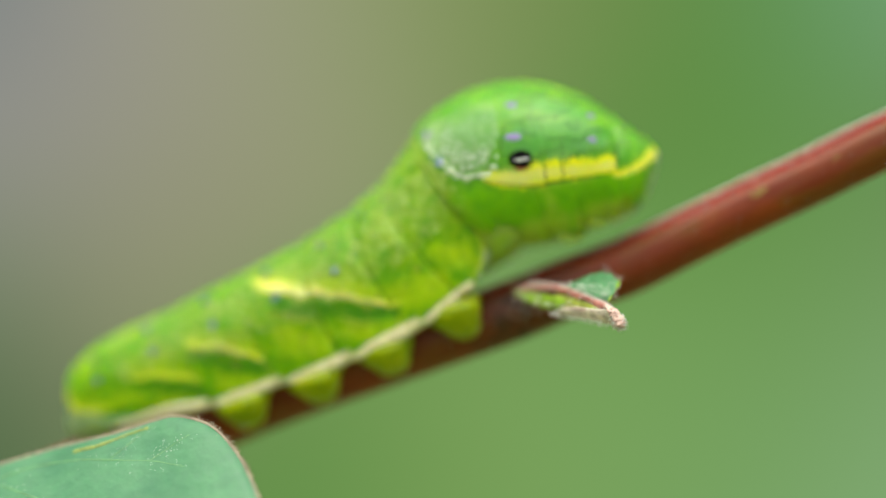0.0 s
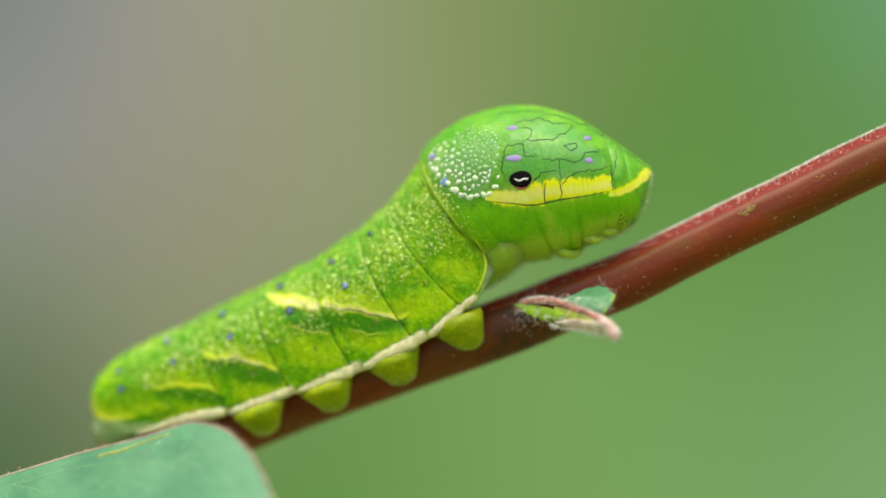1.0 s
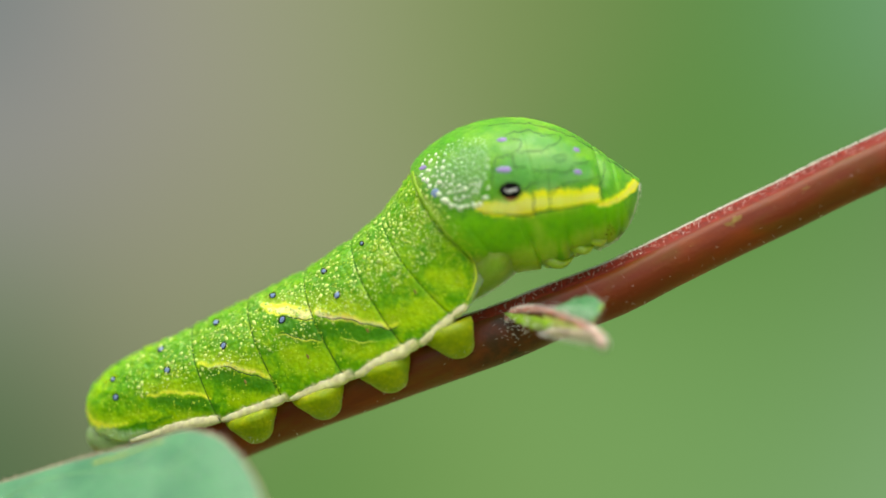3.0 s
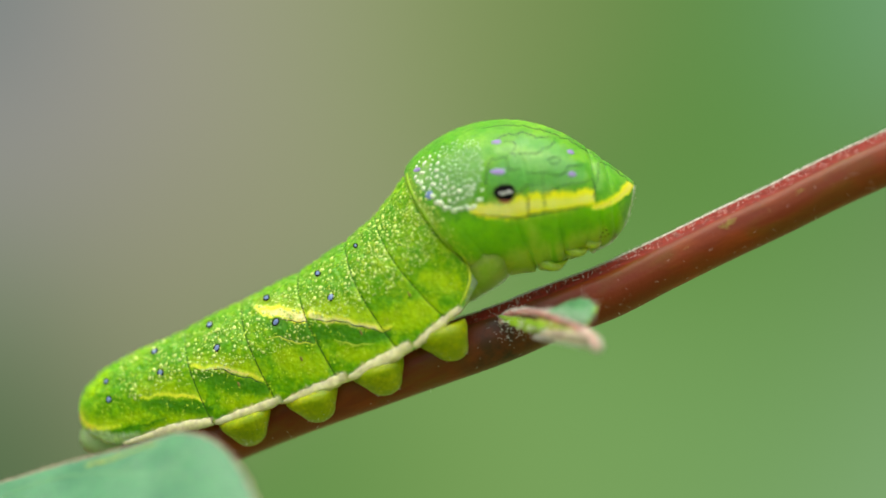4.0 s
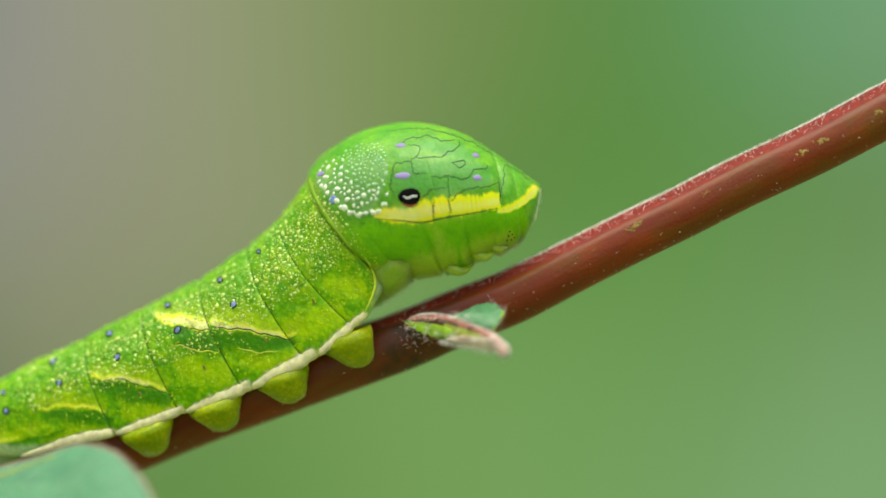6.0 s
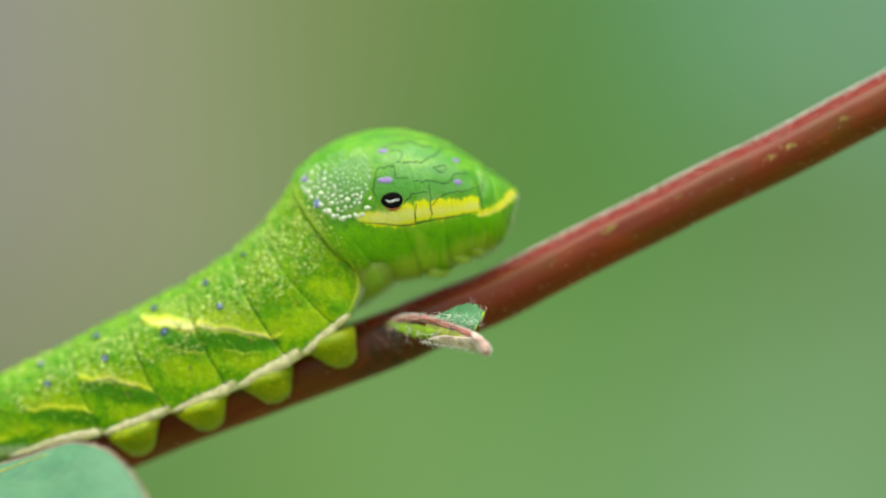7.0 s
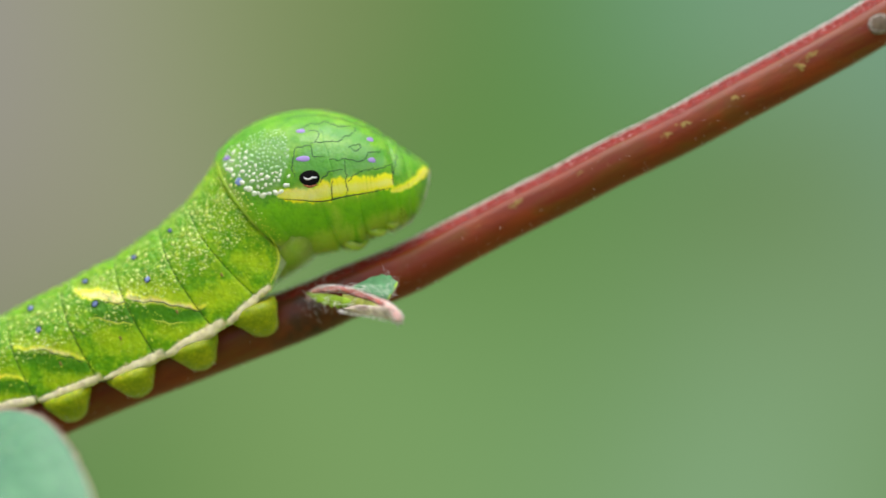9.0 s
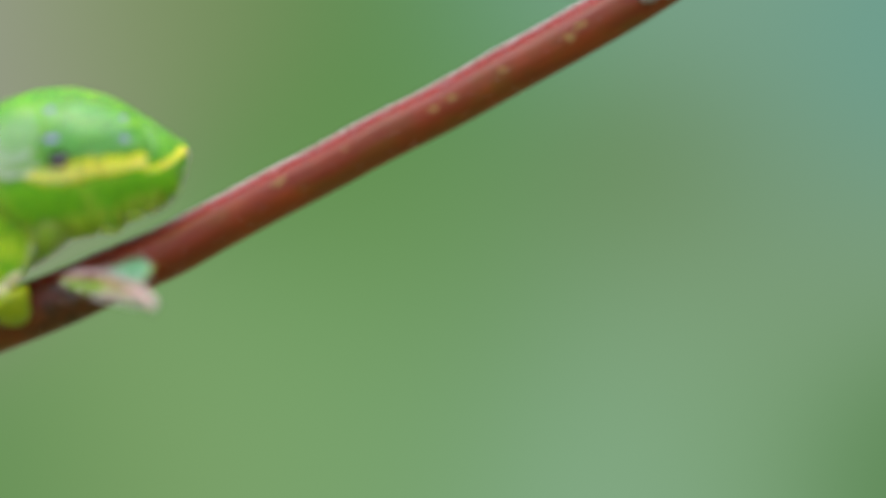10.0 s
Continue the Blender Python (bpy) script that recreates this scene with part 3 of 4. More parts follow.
paint(thorax, "lemon", [[(x, z - 0.1, w * 0.4) for x, z, w in path] for path in STRIPE], 0.4, 0.25, 0.85)
paint(thorax, "lemon", [[(3.3, 3.45, 0.3), (4.4, 3.45, 0.7), (5.6, 3.45, 0.7), (6.5, 3.8, 0.5)]], 0.4, 0.3)
paint(thorax, "net", [[(0.07, 6.40, 1.4), (1.27, 5.80, 3.4), (2.47, 5.70, 3.8), (3.37, 5.40, 2.4)]], 1.0, 0.8, 0.4)
paint(thorax, "teal", [[(4.20, 5.52, 1.2), (5.69, 5.92, 2.0), (8.51, 6.11, 2.2), (10.71, 6.11, 1.2)], [(6.09, 8.28, 0.6), (7.90, 8.02, 1.2), (9.70, 7.32, 0.8)]], 0.7, 0.7, 0.7)
# ventral green and yellow, also brightened in colour to stand for light through flesh
paint(thorax, "under", [[(-0.47, 1.85, 2.6), (2.19, 0.43, 5.2), (5.43, 0.64, 5.4), (8.65, 1.45, 4.6), (11.05, 2.06, 3.6), (13.43, 3.07, 2.4)]], 0.5, 1.5)
paint(thorax, "blush", [[(4.30, -0.79, 0.6), (5.91, -0.41, 1.8), (7.12, -0.17, 2.4), (8.53, 0.04, 2.0)], [(9.13, 0.32, 1.4), (10.92, 1.06, 1.8), (12.51, 1.86, 1.0)], [(6.99, 2.47, 0.2), (7.32, 1.46, 0.8), (7.16, 0.24, 0.8)], [(2.86, 3.49, 0.5), (5.70, 3.40, 1.6), (10.11, 4.09, 1.4)],
                        [(-1.84, 5.87, 0.4), (-1.43, 4.81, 0.6), (-0.60, 3.58, 0.5), (0.42, 2.35, 0.3)]], 0.8, 0.8, 0.8)
paint(thorax, "pale", [[(-1.02, 6.16, 0.6), (0.41, 5.54, 2.6), (2.04, 5.53, 4.2), (3.27, 5.12, 3.0)], [(5.69, 7.35, 0.6), (7.30, 7.05, 1.4), (8.91, 6.72, 1.3), (10.11, 6.51, 0.5)],
                       [(7.11, 4.78, 0.4), (7.91, 4.90, 0.8), (8.51, 4.78, 0.3)], [(5.89, 6.82, 0.5), (6.90, 6.65, 1.0), (7.50, 6.81, 0.5)], [(4.68, 7.56, 0.3), (6.09, 7.83, 0.6), (6.89, 8.19, 0.4)], [(8.51, 5.51, 0.3), (9.51, 5.50, 0.7), (10.91, 5.90, 0.4)], [(11.62, 6.71, 0.5), (11.94, 5.90, 0.6), (11.79, 4.89, 0.4)]], 1.0, 0.8, 0.62)
ribbon("collar", [(-1.66, 6.1, 0.2), (-1.45, 5.1, 0.34), (-0.80, 3.75, 0.36), (0.62, 1.75, 0.3), (2.3, -0.2, 0.12)], COLLAR, thorax, 0.06, "translucent yellow-green rim", across=7)
ribbon("stripe_rim", [(2.95, 3.08, 0.05), (4.49, 2.96, 0.09), (6.10, 2.84, 0.13), (7.91, 3.20, 0.13), (9.72, 3.48, 0.09), (11.23, 3.80, 0.05)], LINE, thorax, 0.02, step=0.12)
ribbon("stripe_notch", [(6.91, 4.40, 0.05), (6.82, 3.75, 0.12), (6.87, 3.00, 0.09)], LINE, thorax, 0.01, step=0.12)
for path in ([(4.16, 4.63, 0.06), (3.95, 5.32, 0.12), (4.03, 6.13, 0.12), (4.40, 6.87, 0.1), (5.45, 7.02, 0.08)],
             [(5.45, 7.23, 0.08), (6.41, 7.34, 0.1), (7.42, 7.34, 0.1), (8.02, 7.70, 0.1), (8.62, 8.02, 0.1), (8.82, 8.50, 0.08)],
             [(4.59, 8.33, 0.06), (5.40, 8.73, 0.1), (6.61, 8.84, 0.1), (7.94, 8.51, 0.1), (8.42, 8.71, 0.06)],
             [(5.20, 8.24, 0.06), (5.81, 8.12, 0.1), (5.93, 7.71, 0.1), (5.61, 7.31, 0.08)],
             [(5.36, 7.27, 0.06), (5.37, 6.74, 0.1), (5.53, 6.25, 0.1), (6.34, 6.17, 0.06)],
             [(6.70, 6.00, 0.06), (7.42, 5.92, 0.1), (7.70, 6.12, 0.1), (8.83, 5.79, 0.12), (9.43, 6.07, 0.1), (9.71, 6.47, 0.1), (10.43, 6.55, 0.1), (10.74, 6.79, 0.06)],
             [(8.14, 6.97, 0.08), (8.62, 7.09, 0.1), (9.02, 7.12, 0.1), (9.11, 6.88, 0.1), (8.71, 6.60, 0.1), (8.18, 6.93, 0.08)],
             [(7.78, 6.00, 0.06), (7.87, 5.31, 0.1), (7.95, 4.50, 0.1), (7.93, 3.89, 0.12), (7.97, 3.20, 0.06)],
             [(5.94, 4.30, 0.1), (6.34, 4.78, 0.15), (6.78, 5.07, 0.12), (7.71, 5.15, 0.06)],
             [(8.03, 4.29, 0.08), (8.63, 4.82, 0.12), (9.43, 5.14, 0.1), (10.59, 5.26, 0.1), (11.39, 5.66, 0.06)],
             [(12.00, 6.85, 0.05), (11.78, 5.80, 0.09), (11.50, 4.70, 0.05)],
             [(12.05, 6.95, 0.05), (12.85, 6.55, 0.08), (13.55, 6.05, 0.08), (14.15, 5.50, 0.04)],
             [(3.70, 9.25, 0.04), (6.40, 9.45, 0.08), (8.90, 8.80, 0.08), (10.80, 7.90, 0.07), (11.90, 7.15, 0.04)],
             [(11.42, 5.66, 0.06), (11.51, 4.89, 0.1), (11.47, 4.12, 0.06)]):
    ribbon("marbling_line", [(x, z, w * 0.95) for x, z, w in path], MARBLE, thorax, 0.012, across=5, step=0.1, wander=0.16)
for piece, side in zip(spot("eyespot", 5.21, 4.60, 0.92, 0.7, 4, BLACK, thorax, 0.03, "black false eyespot with a white mark", wave=0.03), (-1, 1)):
    ribbon("white_mark", [(4.79, 4.65, 0.1), (4.97, 4.52, 0.2), (5.21, 4.52, 0.2), (5.41, 4.64, 0.2), (5.62, 4.60, 0.18), (5.72, 4.70, 0.1)], GLINT, piece, 0.07, sides=(side,), step=0.1)
ribbon("rust_edge", [(4.73, 4.10, 0.08), (5.21, 3.93, 0.2), (5.78, 4.10, 0.08)], RUST, thorax, 0.05)
for x, z, rx, rz, turn in ((4.67, 8.21, 0.4, 0.17, 5), (4.76, 6.05, 0.6, 0.25, 2), (9.90, 7.52, 0.3, 0.18, -15), (9.91, 5.91, 0.34, 0.22, -10), (-0.90, 6.32, 0.32, 0.18, 20)):
    spot("lilac_spot", x, z, rx, rz, turn, LILAC, thorax, 0.05, wave=0.06)
spot("pale_blue_spot", -0.02, 4.45, 0.32, 0.36, -20, BLUE, thorax, 0.06)

paint(thorax, "blush", [[(2.6, -0.5, 0.8), (4.0, -0.9, 1.3), (5.4, -0.8, 0.8)]], 0.7, 0.6, 0.8)

# pale warts: a crowded saddle behind the eyespots, fine grains along the back
rng = random.Random(4)


def inside(x, z, outline):
    hit = False
    for (ax, az), (bx, bz) in zip(outline, outline[1:] + outline[:1]):
        if (az > z) != (bz > z) and x < (bx - ax) * (z - az) / (bz - az) + ax:
            hit = not hit
    return hit


SADDLE = [(-1.18, 6.44), (-0.48, 7.30), (0.54, 7.78), (2.00, 8.51), (3.39, 8.42), (3.88, 6.74), (3.97, 4.71), (3.32, 3.65), (1.86, 3.45), (0.75, 3.90), (-0.27, 4.92), (-0.89, 5.74)]
LOWER_EDGE = spline([(-1.10, 6.15), (-0.48, 5.09), (0.55, 3.98), (1.77, 3.53), (3.24, 3.69)], 60)
crowd = []
for i in range(4, 60, 4):
    crowd.append((LOWER_EDGE[i][0] + rng.uniform(-0.05, 0.05), LOWER_EDGE[i][1] + rng.uniform(-0.2, 0.1), rng.uniform(0.14, 0.25)))
for _ in range(9000):
    x, z = rng.uniform(SADDLE[0][0], SADDLE[6][0]), rng.uniform(SADDLE[8][1], SADDLE[4][1])
    if not inside(x, z, SADDLE):
        continue
    d = min(math.dist((x, z), q) for q in LOWER_EDGE)
    r = max(0.09, 0.22 - 0.03 * d) * rng.uniform(0.5, 1.1)
    if noise.noise((x * 1.1, z * 1.1, 6.0)) > 0.25 + 0.25 * (x - 3.4) ** 2 or x > 3.6 + 0.5 * noise.noise((z * 1.5, 1.0, 3.0)):
        continue
    if all((x - a) ** 2 + (z - b) ** 2 > (r * 1.18 + c * 1.18 + 0.02) ** 2 for a, b, c in crowd):
        crowd.append((x, z, r))
low = [min(math.dist((x, z), q) for q in LOWER_EDGE) + 0.5 * noise.noise((x * 1.3, z * 1.3, 2.0)) < 1.7 for x, z, r in crowd]
granules("white_wart", [w for w, near_edge in zip(crowd, low) if near_edge], WHITE, thorax, "crowded white warts")
granules("pale_wart", [(x, z, r * 0.92) for (x, z, r), near_edge in zip(crowd, low) if not near_edge], PALE_WART, thorax, "crowded pale blue-green warts")
grains = []
for (tx, tz, bx, bz, w, _), (ux, uz, cx, cz, _, _), n in zip(ABDOMEN_RINGS[3:11], ABDOMEN_RINGS[4:12], (120, 230, 420, 560, 620, 600, 460, 200)):
    for _ in range(n):
        a, b = rng.random(), rng.random() ** 1.2 * 0.52 + 0.02
        x = (tx + (ux - tx) * a) * (1 - b) + (bx + (cx - bx) * a) * b
        z = (tz + (uz - tz) * a) * (1 - b) + (bz + (cz - bz) * a) * b
        r = rng.choice((0.04, 0.05, 0.06, 0.075, 0.09, 0.12, 0.16)) * (1.2 - 0.9 * b)
        if noise.noise((x * 0.7, z * 0.7, 8.0)) > -0.35 and all((x - p) ** 2 + (z - q) ** 2 > (r + s_ + 0.03) ** 2 for p, q, s_ in grains):
            grains.append((x, z, r))
granules("pale_grain", grains, PALE, abdomen, "fine pale grains along the back")
flank = []
for (tx, tz, bx, bz, w, _), (ux, uz, cx, cz, _, _), n in zip(ABDOMEN_RINGS[2:11], ABDOMEN_RINGS[3:12], (60, 90, 120, 180, 200, 200, 180, 140, 90)):
    for _ in range(n):
        a, b = rng.random(), rng.uniform(0.12, 0.86)
        x = (tx + (ux - tx) * a) * (1 - b) + (bx + (cx - bx) * a) * b
        z = (tz + (uz - tz) * a) * (1 - b) + (bz + (cz - bz) * a) * b
        if noise.noise((x * 0.8, z * 0.8, 3.0)) > -0.15:
            flank.append((x, z, rng.uniform(0.03, 0.075)))
granules("yellow_grain", flank, YELLOW_GRAIN, abdomen, "fine yellow grains on the flanks")

# ---- legs and head ----
for bx, bz, tx, tz, size in ((0.76, -4.98, 1.88, -6.84, 1.0), (-3.64, -7.63, -2.87, -9.38, 1.0), (-8.30, -9.70, -7.64, -11.39, 0.97), (-13.13, -11.39, -12.63, -13.17, 0.97)):
    for side in (-1, 1):
        line = [(bx - 0.15, side * 2.9, bz, 2.1, 1.5), (bx * 0.75 + tx * 0.25 - 0.12, side * 3.15, bz * 0.75 + tz * 0.25, 1.95, 1.5), (bx * 0.35 + tx * 0.65 - 0.05, side * 3.05, bz * 0.35 + tz * 0.65, 1.42, 1.25),
                (bx * 0.1 + tx * 0.9, side * 2.8, bz * 0.1 + tz * 0.9, 1.14, 1.05), (bx * -0.06 + tx * 1.06, side * 2.65, bz * -0.06 + tz * 1.06, 0.86, 0.8),
                (bx * -0.16 + tx * 1.16, side * 2.55, bz * -0.16 + tz * 1.16, 0.52, 0.5), (bx * -0.21 + tx * 1.21, side * 2.5, bz * -0.21 + tz * 1.21, 0.08, 0.08)]
        line = spline(line, 16)
        verts = [(x + size * wide * 0.93 * math.cos(a), y + size * deep * math.sin(a), z + size * wide * 0.36 * math.cos(a))
                 for x, y, z, wide, deep in line for a in [2 * math.pi * j / 24 for j in range(24)]]
        part("proleg", verts, quads(16, 24) + [tuple(range(24))[::-1], tuple(range(360, 384))], PROLEG, caterpillar, "rounded olive-green proleg gripping the twig")
TAIL = (-24.12, -13.36)
for side in (-1, 1):
    v, f = blob(TAIL[0], side * 1.3, TAIL[1], 1.75, 1.3, 1.5, 0)
    part("anal_proleg", v, f, CLEAR, caterpillar, "pale translucent anal proleg")
fringe = []
for bx, bz, tx, tz in ((0.76, -4.98, 1.88, -6.84), (-3.64, -7.63, -2.87, -9.38), (-8.30, -9.70, -7.64, -11.39), (-13.13, -11.39, -12.63, -13.17)):
    for _ in range(150):
        k, side, a = rng.uniform(0.45, 1.1), rng.choice((-1, 1)), rng.uniform(0, 6.28)
        wide = 1.55 - 1.05 * max(0, k - 0.3)
        out = Vector((math.cos(a) * 0.93, 0.8 * math.sin(a), math.cos(a) * 0.36 - 0.6 * max(0, k - 0.6)))
        p = Vector((bx + (tx - bx) * k + 0.93 * wide * math.cos(a), side * 2.9 + wide * math.sin(a), bz + (tz - bz) * k + 0.36 * wide * math.cos(a)))
        fringe.append((p, out + Vector((0, 0, -0.4)), rng.uniform(0.12, 0.28)))
face = spline([(14.66, 5.3), (14.46, 4.1), (14.02, 2.7), (13.1, 1.35), (11.8, 0.55)], 60)
for _ in range(700):
    x, z = face[rng.randrange(60)]
    fringe.append((Vector((x - 0.15, rng.gauss(0, 0.9), z)), Vector((rng.gauss(1, 0.3), rng.gauss(-0.2, 0.5), rng.gauss(-0.4, 0.4))), rng.uniform(0.12, 0.3)))
# the soft pale breast that bulges between the abdomen and the thorax
BREAST_RINGS = [(-0.6, 0.8, 1.0, -3.9, 2.8, 0.0), (0.6, 1.3, 2.2, -3.45, 3.2, 0.1), (1.5, 1.6, 3.2, -2.95, 3.6, 0.2), (2.4, 1.8, 4.1, -2.42, 3.9, 0.2),
                (3.3, 2.0, 4.95, -1.85, 4.2, 0.2), (4.1, 2.2, 5.7, -1.15, 4.0, 0.1), (4.8, 2.4, 6.2, -0.4, 3.4, 0.0)]
v, f = trunk(BREAST_RINGS, 60, 80, [(0.45, 0.02, 0.03), (0.7, 0.015, 0.03)])
part("breast", v, f, SOFT_BREAST, caterpillar, "pale translucent downy breast")
belly = spline([(r[2], r[3]) for r in BREAST_RINGS[1:]], 60)
for _ in range(320):
    x, z = belly[rng.randrange(60)]
    root = Vector((x, rng.gauss(-0.2, 0.9), z + 0.03))
    fringe.append((root, Vector((0.6, rng.gauss(0, 0.3), -0.8)), rng.uniform(0.1, 0.24)))
HEAD, HEAD_EYE = (12.48, 2.63), (12.20, 1.90)
v, f = blob(HEAD[0], 0, HEAD[1], 1.35, 2.1, 1.75, -25, 28, 15)
head = part("head", v, f, BREAST, caterpillar, "small translucent green head tucked under the thorax")
for dx, dz in ((0.0, 0.0), (0.26, 0.12), (0.42, -0.1), (0.22, -0.28), (-0.1, -0.3), (0.05, 0.3)):
    spot("ocellus", HEAD_EYE[0] + dx, HEAD_EYE[1] + dz, 0.075, 0.07, 0, BLACK, thorax, 0.04, segs=10, rings=2)
FRINGE = fringe
for x, z, rx, rz, turn, y in ((8.59, -0.5, 0.9, 0.5, 25, 2.2), (10.29, 0.5, 0.8, 0.45, 30, 2.1), (11.44, 1.1, 0.65, 0.4, 30, 1.9)):
    for side in (-1, 1):
        v, f = tube([(x - rx * 0.9, side * y * 0.9, z + 1.0), (x - rx * 0.5, side * y, z + 0.25), (x + rx * 0.4, side * y, z - 0.05), (x + rx * 1.1, side * y * 0.7, z + 0.25), (x + rx * 1.5, side * y * 0.5, z + 0.6)], [0.5, 0.42, 0.3, 0.17, 0.04], 14, 24)
        part("true_leg", v, f, GLASSY, caterpillar, "glassy pale-green leg")

# ---- twig ----
TWIG = [
    (-330, 60, -800, 5.0), (-300, 55, -500, 4.2), (-215, 40, -215, 3.4), (-120, 15, -80, 2.8),
    (-56.43, -31.36, 2.5), (-38.10, -23.27, 2.4),
    (-14.48, -12.70, 2.3), (-3.55, -8.55, 2.2), (4.68, -5.66, 2.06), (8.73, -3.95, 1.97), (12.75, -2.38, 1.93),
    (16.73, -0.39, 1.83), (20.67, 1.59, 1.80), (24.57, 3.48, 1.79), (28.44, 5.45, 1.79), (33.68, 7.92, 1.80),
    (38.01, 10.20, 1.83), (42.33, 12.43, 1.83), (46.64, 14.75, 1.84), (49.66, 16.53, 1.84), (55.25, 19.84, 1.75), (72.38, 29.87, 1.6), (93.64, 43.61, 1.2), (118.94, 61.39, 0.5)]
points = [(p[0], p[1], p[2]) if len(p) == 4 else (p[0], 0.0, p[1]) for p in TWIG]
twig = thing("twig", -330, 60, -800, "red-brown shrub twig with a shallow groove and fine white fuzz", "twig")


def furrow(w, u):
    """A groove along the upper edge of the twig, with a low ridge beside it; w is 0 on top."""
    deep = -0.16 * math.exp(-((w - radians(30)) / 0.2) ** 2) + 0.06 * math.exp(-((w - radians(58)) / 0.26) ** 2) + 0.05 * math.exp(-((w - radians(10)) / 0.12) ** 2)
    return deep


SEGS = 96
v, f = tube(points, [p[-1] for p in TWIG], SEGS, 420, furrow)
stem = part("stem", v, f, BARK, twig)
stem.data.materials.append(GROOVE)
for p in stem.data.polygons:
    if 10 <= (p.index % SEGS) * 360 / SEGS < 43 and p.index < 419 * SEGS:
        p.material_index = 1
# how the painted shade fades along the twig
shade_mask = stem.data.attributes.new("node", "FLOAT", "POINT")
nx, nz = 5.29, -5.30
shade_mask.data.foreach_set("value", [math.exp(-(((p.co.x + twig.location.x) * 1000 - nx) / 3.6) ** 2) for p in stem.data.vertices])
BARK_TREE = BVHTree.FromPolygons([p.co + twig.location for p in stem.data.vertices], [tuple(p.vertices) for p in stem.data.polygons])


def on_bark(x, z):
    place, normal, _, _ = BARK_TREE.ray_cast(at(x, -40, z), Vector((0, 1, 0)))
    if place is None:
        place, normal, _, _ = BARK_TREE.find_nearest(at(x, -2, z))
    return Vector((place.x * 1000, place.y * 1000 - slant(place.x * 1000), (place.z - LIFT) * 1000)), normal


def hairs(name, roots, material, parent, label, thick=0.016):
    """Fine tapered hairs: root, direction and length, each a slim bent spike."""
    verts, faces = [], []
    for p, d, size in roots:
        d = Vector(d).normalized()
        t = d.orthogonal().normalized()
        b = d.cross(t)
        bend = (t * rng.uniform(-1, 1) + b * rng.uniform(-1, 1)) * size * 0.25
        n0 = len(verts)
        for k, r in ((-0.05, 1.0), (0.55, 0.7)):
            for j in range(3):
                a = 2 * math.pi * j / 3
                verts.append(p + d * size * k + bend * k * k + (t * math.cos(a) + b * math.sin(a)) * thick * r)
        verts.append(p + d * size + bend)
        for j in range(3):
            k = (j + 1) % 3
            faces += [(n0 + j, n0 + k, n0 + 3 + k, n0 + 3 + j), (n0 + 3 + j, n0 + 3 + k, n0 + 6)]
    return tagged(part(name, verts, faces, material, parent, label), kind="stuff")


hairs("fringe_hair", FRINGE, HAIR, caterpillar, "fine pale hairs", 0.011)
fuzz = []
line = spline([(*p, q[-1]) for p, q in zip(points, TWIG)], 4000)
near = [i for i in range(2, 3998) if -25 < line[i][0] < 62 and abs(line[i][2]) < 60]
for _ in range(12000):
    i = rng.choice(near)
    x, y, z, r = line[i]
    d = Vector(line[i + 1][:3]) - Vector(line[i - 1][:3])
    d.normalize()
    side = d.cross(Vector((0, 1, 0))).normalized()
    w = rng.gauss(-0.2, 0.24) if rng.random() < 0.99 else rng.uniform(-1, 3)
    out = side * math.cos(w) + d.cross(side) * math.sin(w)
    fuzz.append((Vector((x, y, z)) + out * (r - 0.05), out + d * rng.uniform(-0.6, 0.9) + d.cross(side) * rng.uniform(-0.5, 0.5), rng.uniform(0.1, 0.32)))
for _ in range(170):
    # short hairs that lie flat on the bark
    i = rng.choice(near)
    x, y, z, r = line[i]
    d = (Vector(line[i + 1][:3]) - Vector(line[i - 1][:3])).normalized()
    side = d.cross(Vector((0, 1, 0))).normalized()
    w = rng.uniform(0.2, 2.7)
    out = side * math.cos(w) + d.cross(side) * math.sin(w)
    fuzz.append((Vector((x, y, z)) + out * (r - 0.01), out * 0.35 + d * rng.choice((-1, 1)) + d.cross(out) * rng.uniform(-0.5, 0.5), rng.uniform(0.08, 0.2)))
for _ in range(350):
    # fine down in the groove
    i = rng.choice(near)
    x, y, z, r = line[i]
    d = (Vector(line[i + 1][:3]) - Vector(line[i - 1][:3])).normalized()
    side = d.cross(Vector((0, 1, 0))).normalized()
    w = rng.gauss(0.5, 0.12)
    out = side * math.cos(w) + d.cross(side) * math.sin(w)
    fuzz.append((Vector((x, y, z)) + out * (r - 0.12), out * 0.8 + d * rng.choice((-1, 1)), rng.uniform(0.06, 0.15)))
hairs("fuzz", fuzz, HAIR, twig, "fine white fuzz on the bark", 0.018)
